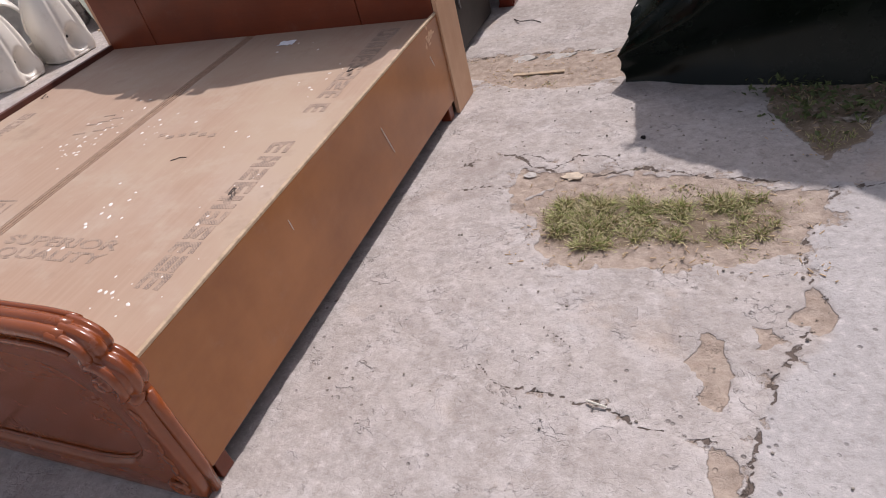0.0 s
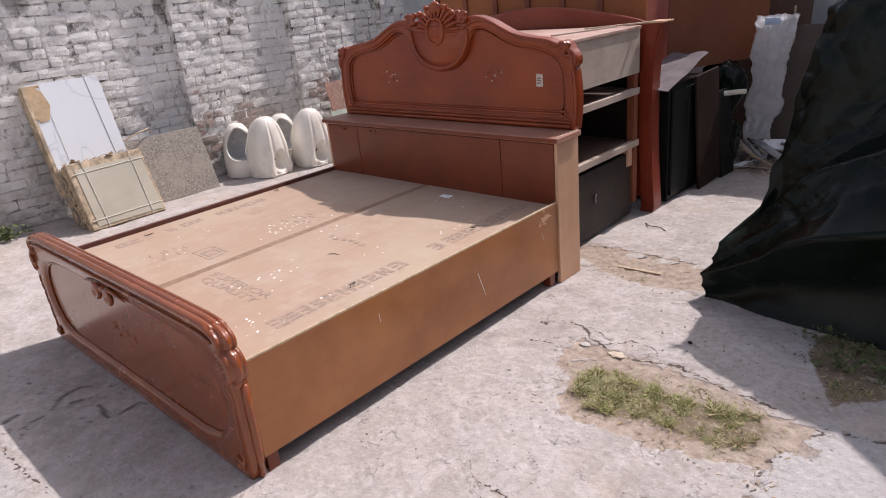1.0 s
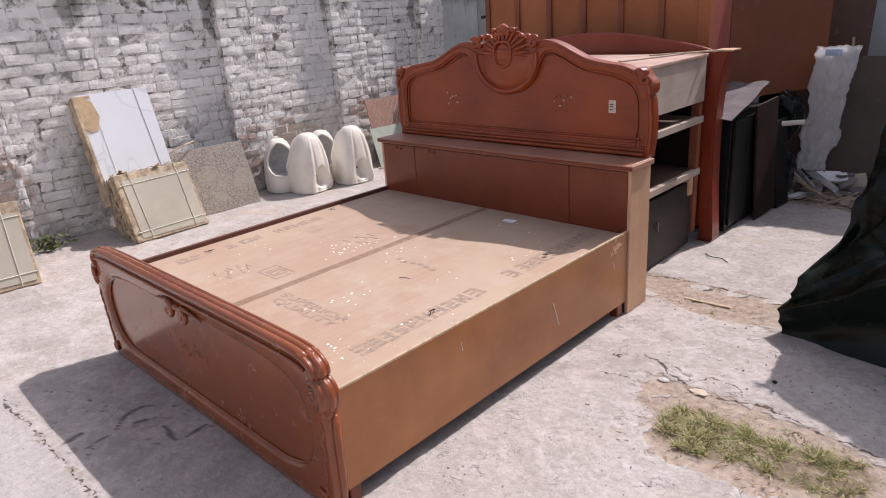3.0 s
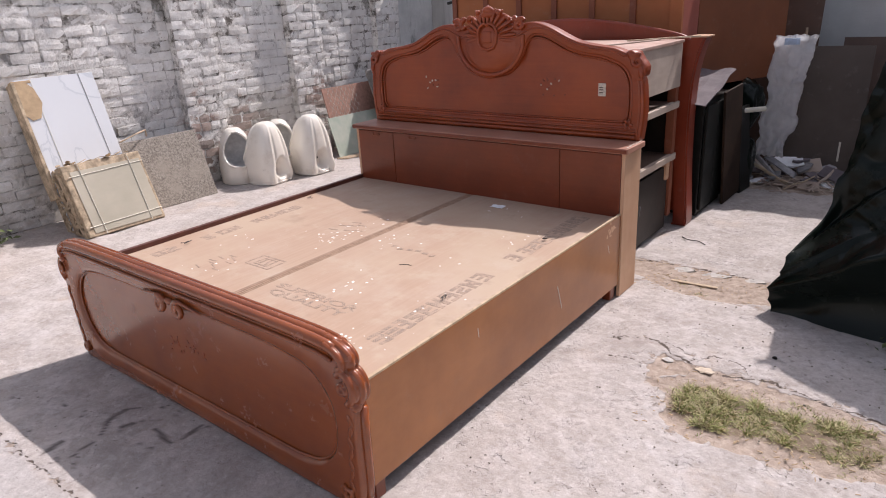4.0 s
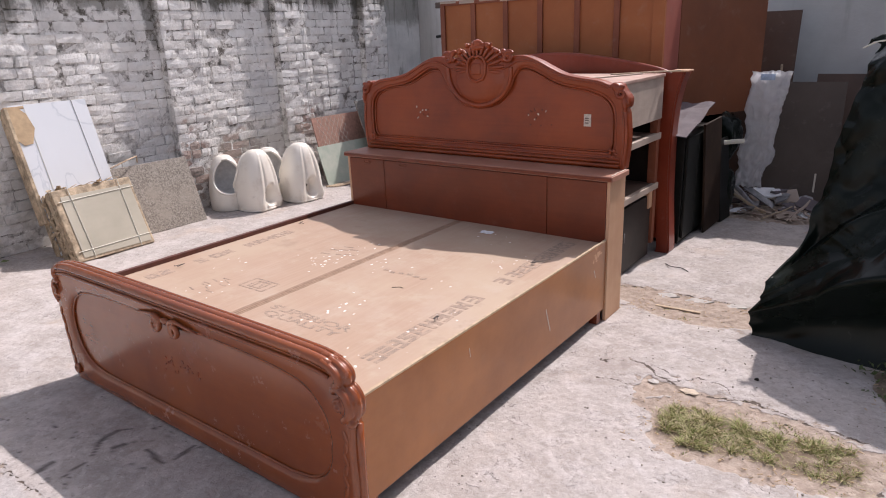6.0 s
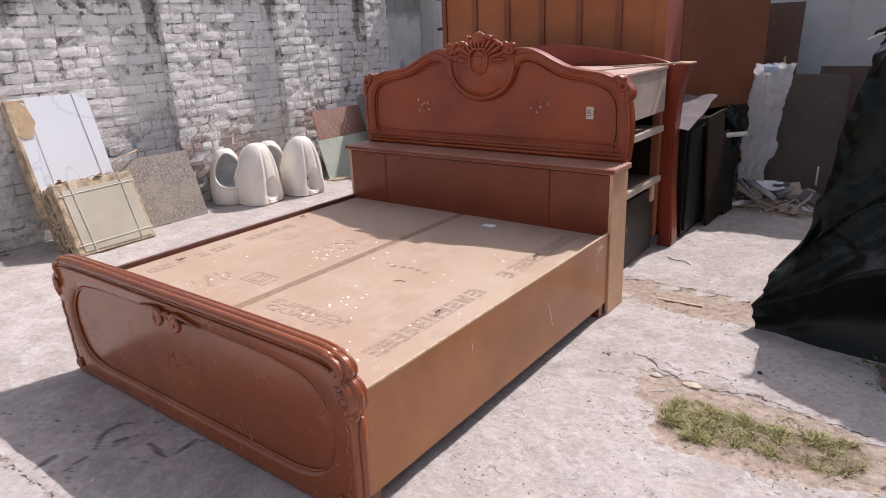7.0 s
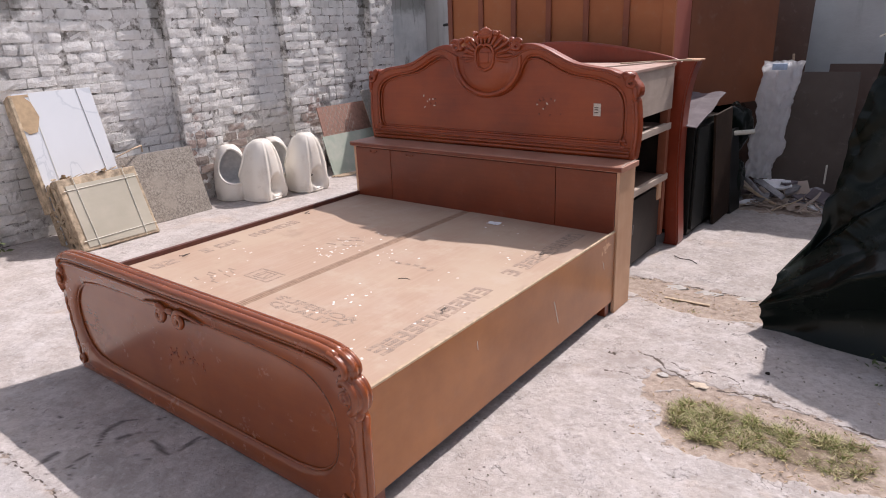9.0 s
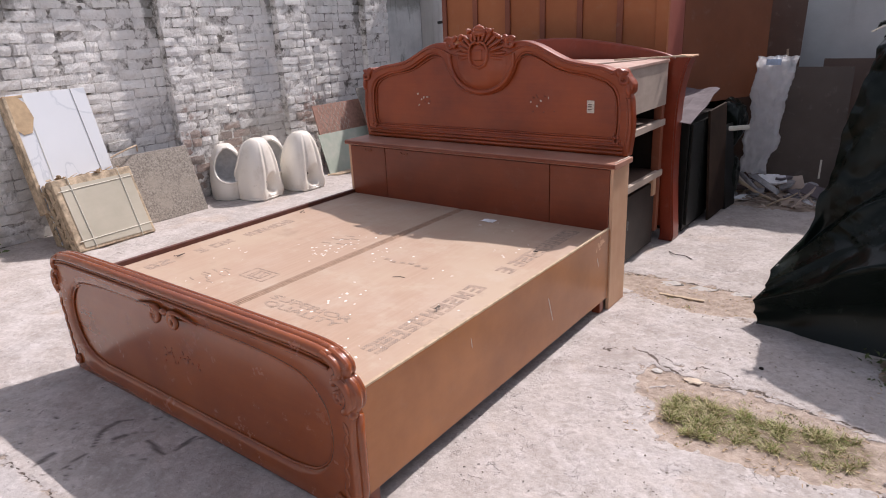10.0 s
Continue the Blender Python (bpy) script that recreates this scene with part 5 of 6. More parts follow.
def brown_wardrobe():
    u = thing("lying_wardrobe", (-0.6, 4.6, 0.88), "large plain brown wardrobe lying raised on other furniture", "wardrobe")
    ang = math.degrees(math.atan2(0.97, 0.41)) - 90
    m = pose(-0.33, 4.05, 0.885, 0, 0, ang)
    half = [(0.0, 0.06), (0.03, 0.0), (0.5, 0.0), (0.97, 0.0), (1.04, 0.05), (1.05, 0.3), (1.05, 1.02), (0.0, 1.02)]
    bm = bmesh.new()
    rings = [[bm.verts.new((x, y, z)) for y, z in half] for x in (-0.022, 0.0)]
    for i in range(len(half)):
        n = (i + 1) % len(half)
        bm.faces.new((rings[0][i], rings[0][n], rings[1][n], rings[1][i]))
    bm.faces.new(rings[0][::-1])
    bm.faces.new(rings[1])
    bmesh.ops.recalc_face_normals(bm, faces=bm.faces)
    bmesh.ops.transform(bm, matrix=m, verts=bm.verts)
    part("end_panel", bm, "brownboard", u, "plain brown end panel")
    part("body", box((-1.75, 0.012, 0.012), (-0.024, 1.03, 1.0), 0.004, m), "hardboard", u)
    part("rub_mark", tube(bmesh.new(), [tuple(m @ Vector((0.001, 0.36 + 0.4 * t, 0.96 + 0.012 * math.sin(5 * t)))) for t in np.linspace(0, 1, 8)], 0.006, 5), "dark", u)


brown_wardrobe()


def dark_cabinet():
    u = thing("black_cabinet", (-0.3, 3.8, 0), "black laminate cabinet on the concrete, with glossy door", "cabinet")
    part("body", box((-0.85, 3.58, 0.03), (-0.09, 4.2, 0.86), 0.004), "black", u)
    part("door", box((-0.089, 3.6, 0.05), (-0.068, 3.86, 0.82), 0.004), "black", u)
    part("door", box((-0.089, 3.87, 0.05), (-0.07, 4.18, 0.82), 0.004), "black", u)
    part("plinth", box((-0.84, 3.6, 0.0), (-0.1, 4.18, 0.03), 0.003), "dark", u)


dark_cabinet()
bm = bmesh.new()
bmesh.ops.create_grid(bm, x_segments=10, y_segments=12, size=0.5)
for v in bm.verts:
    a, b = v.co.x + 0.5, v.co.y + 0.5
    v.co = Vector((-0.46 + a * 0.42 + 0.02 * noise.noise((a * 3, b * 3, 1)), 3.4 + b * 0.68 + a * 0.03, 0.872 + 0.155 * b + 0.018 * noise.noise((a * 4, b * 4, 7)) - 0.07 * max(0, a - 0.7) * (1 - b)))
bmesh.ops.solidify(bm, geom=bm.faces[:], thickness=0.006)
tagged(part("cardboard_sheet", bm, "card_dusty"), "dusty sagging cardboard sheet lying on the black cabinet", "cardboard")

bm = box((-0.02, 0, 0), (0.0, 0.36, 0.88), 0.004, pose(-0.01, 3.98, 0.0, 4, -2, -4))
tagged(part("leaning_board", bm, "darkbrown"), "dark brown board leaning against the black cabinet", "board")
bm = box((-0.03, 0, 0), (0.0, 0.2, 0.7), 0.004, pose(0.02, 4.36, 0.0, 3, -5, -8))
tagged(part("leaning_board", bm, "black"), "narrow black board leaning near the wall", "board")


def crumple(name, grid, label, category, material, thick=0.01, amp=0.03, freq=6.0, seed=0.0, nu=18, nv=26):
    """A crumpled sheet over four corners: top left, top right, bottom right, bottom left."""
    a, b, c, d = [Vector(p) for p in grid]
    bm = bmesh.new()
    vs = {}
    for i in range(nu + 1):
        for j in range(nv + 1):
            u, v = i / nu, j / nv
            p = a.lerp(b, u).lerp(d.lerp(c, u), v)
            e = noise.noise((u * freq * 0.6, v * freq, seed)) + 0.5 * noise.noise((u * freq * 2, v * freq * 2.5, seed + 5))
            e += 0.9 * abs(noise.noise((u * 1.5, v * freq * 1.6, seed + 11))) ** 0.7
            rag = (0.06 * noise.noise((v * 5, seed, 2 if u > 0.5 else 4)) + 0.016 * noise.noise((v * 23, seed, 6 if u > 0.5 else 9))) * abs(u - 0.5) * 2
            vs[i, j] = bm.verts.new(p + Vector((rag, -amp * e, 0.02 * noise.noise((u * 7, seed, v * 3)))))
    for i in range(nu):
        for j in range(nv):
            bm.faces.new((vs[i, j], vs[i, j + 1], vs[i + 1, j + 1], vs[i + 1, j]))
    bmesh.ops.solidify(bm, geom=bm.faces[:], thickness=thick)
    return tagged(part(name, bm, material, smooth=True), label, category)


crumple("foam_sheet", [(0.06, 4.78, 1.22), (0.37, 4.84, 1.22), (0.2, 4.95, 0.2), (-0.01, 4.92, 0.21)], "torn crumpled white foam sheet hanging by the boards", "foam sheet", "white", 0.016, 0.045, 9, 3.0, 28, 60)
bm = box((0, 0, 0), (0.11, 0.008, 0.05), 0.002, pose(0.14, 4.735, 1.15, 4, 0, 11))
tagged(part("printed_patch", bm, "blue"), "pale blue printed patch on the white foam", "patch")


def lean_sheet(name, material, corner, width, height, tilt, turn, label, thick=0.014, category="board"):
    bm = box((0, 0, 0), (width, thick, height), 0.002, pose(*corner, -tilt, 0, turn))
    return tagged(part(name, bm, material), label, category)


lean_sheet("grey_sheet", "grayboard", (0.1, 5.14, 0.0), 0.62, 1.12, 14, 4, "large grey-brown board leaning against the plastered wall")
lean_sheet("umber_sheet", "umber", (-0.55, 5.5, 0.0), 0.78, 1.72, 8, 0, "tall dark brown board standing against the wall")
lean_sheet("umber_sheet", "umber", (0.4, 5.62, 0.0), 0.9, 1.16, 14, 0, "wide dark board leaning against the plastered wall")
lean_sheet("thin_strip", "stick", (0.2, 5.3, 0.95), 0.016, 0.3, 10, 30, "pale wooden strip standing behind a grey board", 0.016, "wood strip")
lean_sheet("thin_strip", "cord", (0.6, 4.95, 0.2), 0.014, 0.16, 6, 0, "pale strip leaning on a grey board", 0.012, "wood strip")

# rubble of broken board and scrap
rnd = random.Random(31)
for k in range(30):
    x, y = rnd.uniform(-0.05, 0.75), rnd.uniform(4.72, 5.1)
    w, d = rnd.uniform(0.06, 0.17), rnd.uniform(0.04, 0.12)
    z = max(0.02, 0.16 - abs(x - 0.25) * 0.25 - abs(y - 5.0) * 0.35) * rnd.uniform(0.3, 1.2)
    bm = bmesh.new()
    ring = [(w * math.cos(a) * rnd.uniform(0.6, 1), d * math.sin(a) * rnd.uniform(0.6, 1)) for a in np.linspace(0, 2 * math.pi, 7)[:-1]]
    lo = [bm.verts.new((p[0], p[1], 0)) for p in ring]
    hi = [bm.verts.new((p[0] * 0.97, p[1] * 0.97, rnd.uniform(0.006, 0.02))) for p in ring]
    bm.faces.new(lo[::-1])
    bm.faces.new(hi)
    for i in range(6):
        bm.faces.new((lo[i], lo[(i + 1) % 6], hi[(i + 1) % 6], hi[i]))
    bmesh.ops.transform(bm, matrix=pose(x, y, z, rnd.uniform(-8, 26), rnd.uniform(-18, 18), rnd.uniform(-40, 40)), verts=bm.verts)
    kind, lab = rnd.choice((("grayply", "broken piece of weathered board in the rubble"), ("white", "broken white foam piece in the rubble"), ("card_dusty", "torn cardboard piece in the rubble"), ("umber", "broken dark board piece in the rubble"), ("steel", "bent scrap metal piece in the rubble")))
    tagged(part("rubble_piece", bm, kind), lab, "debris", group="rubble by the back wall")
for k, (a, b, r, c) in enumerate((((0.0, 4.86, 0.21), (0.22, 4.78, 0.04), 0.022, "steel"), ((-0.02, 4.8, 0.16), (0.3, 4.72, 0.03), 0.014, "stick"), ((0.3, 4.6, 0.01), (0.48, 4.85, 0.08), 0.006, "stick"), ((0.5, 4.7, 0.02), (0.6, 4.95, 0.12), 0.012, "grayply"))):
    bm = tube(bmesh.new(), [Vector(a).lerp(Vector(b), t) + Vector((0, 0, 0.006 * math.sin(7 * t))) for t in np.linspace(0, 1, 6)], r, 7, flat=0.5)
    tagged(part("scrap_stick", bm, c), "broken stick lying in the rubble", "stick", group="rubble by the back wall")


for p, l, w, a, mat_name in (((0.12, 4.83, 0.1), 0.36, 0.09, (0, 34, -18), "grayply"), ((0.2, 4.9, 0.13), 0.3, 0.07, (20, 30, -8), "steel"), ((0.4, 4.98, 0.13), 0.2, 0.14, (40, -10, 20), "grayply"), ((0.58, 4.92, 0.1), 0.16, 0.12, (35, 10, -20), "card_dusty")):
    bm = box((-l / 2, -w / 2, -0.006), (l / 2, w / 2, 0.006), 0.002, pose(*p, *a))
    tagged(part("broken_board", bm, mat_name), "broken flat board lying in the rubble", "board", group="rubble by the back wall")


rnd = random.Random(52)
bm = bmesh.new()
for _ in range(150):
    x, y = rnd.gauss(0.28, 0.24), rnd.gauss(4.82, 0.12)
    if -0.2 < x < 0.9 and y < 5.05:
        l, w = rnd.uniform(0.015, 0.09), rnd.uniform(0.003, 0.016)
        cut(bm, (-l, -w, -0.002), (l, w, 0.002), 0, pose(x, y, rnd.uniform(0.004, 0.03) + max(0, 0.1 - abs(y - 5.0) * 0.5), rnd.uniform(-25, 25), rnd.uniform(-22, 22), rnd.uniform(0, 180)))
tagged(part("splinters", bm, "grayply"), "splinters of broken board strewn before the rubble", "debris", kind="stuff")


def bag(name, c, r, label, seed, material="tarp"):
    bm = bmesh.new()
    bmesh.ops.create_icosphere(bm, subdivisions=4, radius=1.0)
    for v in bm.verts:
        n = v.co.normalized()
        q = 1 + 0.22 * noise.noise(n * 1.6 + Vector((seed, 0, 0))) + 0.14 * abs(noise.noise(n * 4 + Vector((0, seed, 0)))) + 0.05 * noise.noise(n * 10)
        p = Vector((n.x * r[0] * q, n.y * r[1] * q, n.z * r[2] * q))
        if p.z < -r[2] * 0.92:
            p.z = -r[2] * 0.92
        v.co = p + Vector(c) + Vector((0, 0, r[2] * 0.92))
    return tagged(part(name, bm, material, smooth=True), label, "bag")


bag("black_bag", (-0.14, 4.62, 0.0), (0.17, 0.2, 0.26), "full black plastic bag on the floor", 1.0)
bag("black_bag", (-0.14, 4.66, 0.46), (0.17, 0.18, 0.24), "black plastic bag stacked on another bag", 4.0)
bm = tube(bmesh.new(), [(-0.1, 4.4, 0.66), (0.06, 4.5, 0.672), (0.1, 4.55, 0.67)], 0.02, 8, flat=0.6)
tagged(part("white_roll", bm, "cord"), "flattened pale roll lying between black bags", "roll")


# ---- tarpaulin ----
def tarpaulin():
    """Each level runs from the front corner to the right; lower levels make the tucked hem, the long ridges and the shoulder."""
    levels = [
        ([(0.742, 2.22, -0.01), (0.89, 2.207, -0.01), (1.02, 2.17, -0.01), (1.25, 2.14, -0.01), (1.8, 2.1, -0.01)], 0.0, 5),
        ([(0.724, 2.216, 0.06), (0.885, 2.225, 0.1), (1.02, 2.22, 0.14), (1.25, 2.2, 0.2), (1.8, 2.16, 0.3)], 0.0, 8),
        ([(0.714, 2.213, 0.13), (0.86, 2.165, 0.215), (1.0, 2.12, 0.305), (1.18, 2.08, 0.44), (1.8, 2.04, 0.62)], 0.0, 12),
        ([(0.757, 2.25, 0.212), (0.92, 2.275, 0.34), (1.1, 2.285, 0.48), (1.32, 2.27, 0.62), (1.85, 2.25, 0.86)], 0.1, 12),
        ([(0.762, 2.32, 0.276), (0.852, 2.42, 0.355), (1.02, 2.41, 0.535), (1.24, 2.4, 0.72), (1.9, 2.36, 1.0)], 0.15, 8),
        ([(0.845, 2.54, 0.33), (0.93, 2.6, 0.44), (1.1, 2.58, 0.62), (1.36, 2.55, 0.84), (1.95, 2.5, 1.1)], 0.2, 36),
        ([(0.962, 2.72, 0.9), (1.08, 2.67, 0.95), (1.26, 2.64, 1.02), (1.5, 2.62, 1.12), (2.0, 2.6, 1.25)], 0.45, 32),
        ([(1.045, 2.76, 1.38), (1.12, 2.71, 1.43), (1.25, 2.69, 1.48), (1.5, 2.68, 1.52), (2.05, 2.7, 1.56)], 0.8, 10),
        ([(1.12, 2.95, 1.53), (1.22, 2.92, 1.55), (1.38, 2.9, 1.57), (1.6, 2.9, 1.58), (2.05, 2.95, 1.6)], 1.0, 26),
        ([(1.24, 3.08, 1.9), (1.35, 3.07, 1.98), (1.5, 3.1, 2.03), (1.62, 3.05, 2.13), (2.0, 3.1, 2.2)], 1.15, 12)]
    back = [(2.9, 2.05), (3.3, 3.2), (2.3, 4.3), (1.2, 4.0)]
    mid = np.array([1.85, 3.25])

    def loop(front, shrink):
        h = front[-1][2]
        f = [np.array(p) for p in smooth_line([Vector(p) for p in front], 40)]
        rest = [np.append(mid + (np.array(p) - mid) * (1 - 0.42 * shrink), h * (0.98 if p[1] > 2.1 else 1.0)) for p in back] + [f[0]]
        out = list(f[:-1])
        for p, q in zip([f[-1]] + rest, rest):
            n = 40 if q is rest[-1] else 24
            out += [p + (q - p) * i / n for i in range(n)]
        return np.array(out)

    rings = [loop(f, k) for f, k, _ in levels]
    rows = []
    for i, (p, q) in enumerate(zip(rings, rings[1:])):
        n = levels[i][2]
        # slack cloth sags in between the ridges and swells over the heap
        bow = (-0.015, -0.012, -0.03, -0.012, -0.015, -0.01, 0.0, 0.0, 0.02)[i]
        for j in range(n):
            t = j / n
            r = p + (q - p) * t
            way = r[:, :2] - mid
            r[:, :2] += way / np.linalg.norm(way, axis=1)[:, None] * bow * 4 * t * (1 - t)
            rows.append(r)
    top = rings[-1]
    for t in np.linspace(0, 0.98, 14):
        r = top.copy()
        r[:, :2] = mid + (top[:, :2] - mid) * (1 - t)
        r[:, 2] = top[:, 2] + 0.13 * math.sin(t * math.pi / 2)
        rows.append(r)
    P = np.array(rows)
    nv, nu = P.shape[:2]
    X, Y, Z = P[..., 0], P[..., 1], P[..., 2]
    # creases that climb from the corner to the right, and long pleats on the flanks
    climb = Z - 0.8 * (X - 0.7) - 0.25 * (Y - 2.2)
    along = X + 0.6 * Z
    bend = (vnoise(along, climb * 0.5, 2.2, 5, 3) - 0.5) * 0.5
    pleat = np.abs(vnoise(along * 0.35 + 3, climb + bend * 0.4, 7.0, 13, 2) - 0.5) * 2
    knife = np.abs(vnoise(along * 0.8 + 7, climb * 0.5 + along * 0.35 + bend, 6.0, 23, 2) - 0.5) * 2
    small = np.abs(vnoise(X * 1.2 + Y, Z + 0.5 * X, 16.0, 33, 3) - 0.5) * 2
    low = np.clip(Z * 2.2 - 0.15, 0.0, 1)
    dist = np.hypot(X - 0.72, Y - 2.22)
    loose = np.clip(dist * 3.0 - 0.2, 0.0, 1)
    push = -(0.055 * np.clip(0.5 - pleat, 0, 1) + 0.03 * np.clip(0.4 - knife, 0, 1) + 0.004 * small) * low * loose + 0.025 * np.clip(Z * 3 - 1.2, 0, 1)
    way = P[..., :2] - mid
    P[..., :2] += way / np.linalg.norm(way, axis=2)[..., None] * push[..., None]
    P[..., 2] += push * 0.4 * np.clip(Z, 0, 1)
    idx = np.arange(nv * nu).reshape(nv, nu)
    nxt = np.roll(idx, -1, 1)
    pts = P.reshape(-1, 3)
    split = sum(k for _, _, k in levels[:8])
    t = thing("tarpaulin", (1.85, 3.1, 0), "black plastic sheet with deep folds draped over a tall heap", "tarpaulin")
    for name, a, b in (("draped_sheet", 0, split), ("upper_sheet", split, nv - 1)):
        me = bpy.data.meshes.new(name)
        fs = np.stack([idx[a:b], nxt[a:b], nxt[a + 1:b + 1], idx[a + 1:b + 1]], -1).reshape(-1, 4) - a * nu
        me.from_pydata((pts[a * nu:(b + 1) * nu] - np.array([1.85, 3.1, 0])), [], fs.tolist())
        me.polygons.foreach_set("use_smooth", [True] * len(me.polygons))
        me.materials.append(M["tarp"])
        ob = new(name, me)
        ob.parent = t
    kn = bmesh.new()
    r = random.Random(17)
    for k in range(9):
        a = radians(200 + k * 22)
        q = [(1.118 + 0.02 * math.cos(a), 2.84 + 0.02 * math.sin(a), 1.5)]
        for s in (0.35, 0.7, 1.0):
            q.append((1.118 + s * 0.11 * math.cos(a) + r.uniform(-0.01, 0.01), 2.84 + s * 0.1 * math.sin(a), 1.51 - s * r.uniform(-0.02, 0.08)))
        tube(kn, smooth_line(q, 3), [0.022 - 0.0018 * i for i in range(10)], 6, flat=0.5)
    part("knot", kn, "tarp", t, "gathered glossy knot", smooth=True, fuse=0.006)
    # pale tube added as the painted highlight on the knot's glossy folds
    rb = bmesh.new()
    tube(rb, smooth_line([(1.01, 2.79, 1.46), (1.07, 2.76, 1.49), (1.13, 2.76, 1.5), (1.21, 2.78, 1.53)], 4), 0.004, 6, flat=0.5)
    part("tie", rb, "cord", t, "pale line standing in for highlights on the gathered folds")


tarpaulin()


# ---- along the brick wall ----
def tile_stack(name, m, label, count=6):
    """A leaning stack of packed tiles in local axes: x to the wall is minus, y along it."""
    u = thing(name, (0, 0, 0), label, "tile stack")
    w, h, t = 0.65, 0.64, 0.052
    lean = pose(0, 0, 0, 0, -23, 0)
    rnd = random.Random(len(label))
    for k in range(count):
        off = -k * (t + 0.004)
        sh = rnd.uniform(-0.012, 0.012)
        part("carton", box((off - t, sh, 0.0 + rnd.uniform(0, 0.012)), (off, w + sh, h - rnd.uniform(0, 0.03)), 0.006, lean), "cartons", u, "worn packed tile carton")
    torn = bmesh.new()
    for k in range(120):
        side = k % 3
        if side:
            p = Vector((-rnd.uniform(0, count * 0.05), rnd.uniform(-0.016, 0.0), rnd.uniform(0.03, h)))
        else:
            p = Vector((-rnd.uniform(-0.004, 0.16), rnd.uniform(0, w), h - rnd.uniform(0.0, 0.03)))
        l, d = rnd.uniform(0.012, 0.05), rnd.uniform(0.01, 0.03)
        ring = [(l * math.cos(a) * rnd.uniform(0.6, 1.2), d * math.sin(a) * rnd.uniform(0.5, 1.2)) for a in np.linspace(0, 6.283, 6)[:-1]]
        q = lean @ pose(*p, rnd.uniform(-25, 25) + (90 if side else 0), rnd.uniform(-25, 25), rnd.uniform(0, 180) if not side else 0)
        lo = [torn.verts.new(q @ Vector((x, y, 0))) for x, y in ring]
        hi = [torn.verts.new(q @ Vector((x, y, 0.003))) for x, y in ring]
        torn.faces.new(lo[::-1])
        torn.faces.new(hi)
        for i in range(5):
            torn.faces.new((lo[i], lo[(i + 1) % 5], hi[(i + 1) % 5], hi[i]))
    part("torn_paper", torn, "cartons", u, "torn brown paper edges", kind="stuff")
    part("front_wrap", box((0.0015, 0.045, 0.035), (0.006, w - 0.03, h - 0.09), 0.002, lean), "tileface", u, "beige tile face")
    for pts in ([(0.009, 0.02, 0.09), (0.009, w - 0.01, 0.1)], [(0.009, 0.02, h - 0.13), (0.009, w - 0.01, h - 0.115)], [(0.009, 0.13, 0.01), (0.009, 0.12, h - 0.02)], [(0.009, w - 0.13, 0.01), (0.009, w - 0.12, h - 0.02)]):
        part("strap", tube(bmesh.new(), [tuple(lean @ Vector(p)) for p in pts], 0.0045, 6, flat=0.6), "cord", u)
    u.matrix_basis = m
    return u


tile_stack("tile_stack", pose(-3.9, 0.845, 0, 0, 0, 0.5), "leaning stack of strapped beige floor tiles in worn cartons")
tile_stack("tile_stack", pose(-3.72, -0.62, 0, 0, 0, -8), "low leaning stack of packed tiles at the wall")


def marble_stack():
    u = thing("marble_stack", (-4.4, 1.2, 0), "white marble tiles standing behind packed tiles, cardboard on one corner", "tile stack")
    # foot of the tiles, seen above the stack in front
    m = pose(-4.2, 0.84, 0.0, 0, -17.5, 0.5)
    for k in range(5):
        part("tile", box((-0.012 - k * 0.024, 0.0, 0.02), (-k * 0.024, 0.62, 1.27 - 0.004 * k), 0.002, m), "marble" if k < 1 else "cartons", u)
    card = bmesh.new()
    ring = [(-0.02, 1.0), (0.03, 0.94), (0.095, 0.95), (0.145, 1.07), (0.12, 1.19), (0.07, 1.25), (-0.02, 1.24)]
    lo = [card.verts.new(m @ Vector((0.002, y, z))) for y, z in ring]
    hi = [card.verts.new(m @ Vector((0.007, y, z))) for y, z in ring]
    card.faces.new(lo[::-1])
    card.faces.new(hi)
    for i in range(7):
        card.faces.new((lo[i], lo[(i + 1) % 7], hi[(i + 1) % 7], hi[i]))
    part("card_corner", card, "card", u, "torn cardboard corner guard")
    part("card_side", box((-0.13, -0.03, 0.3), (0.01, -0.004, 1.25), 0.004, m), "cartons", u)
    for y in (0.12, 0.5):
        part("strap", tube(bmesh.new(), [tuple(m @ Vector((0.003, y + (0.02 if y > 0.3 else 0), 0.5))), tuple(m @ Vector((0.003, y, 1.27)))], 0.002, 6), "cord" if y < 0.3 else "metal", u)
    part("folded_card", box((-0.06, -0.03, 1.235), (0.004, 0.12, 1.26), 0.006, m), "card", u)


marble_stack()
bm = box((-0.028, 0.0, 0.0), (0.0, 0.84, 0.64), 0.004, pose(-4.2, 1.36, 0.0, 0, -20, -1))
tagged(part("granite_slab", bm, "granite"), "dusty grey-brown granite slab leaning on the wall", "stone slab")
bm = tube(bmesh.new(), [(-4.36, 1.45, 0.62), (-4.34, 1.6, 0.67), (-4.4, 1.72, 0.68), (-4.42, 1.73, 0.62)], 0.007, 6)
tagged(part("bent_rod", bm, "stick"), "thin pale bent rod lying on the granite slab", "rod")


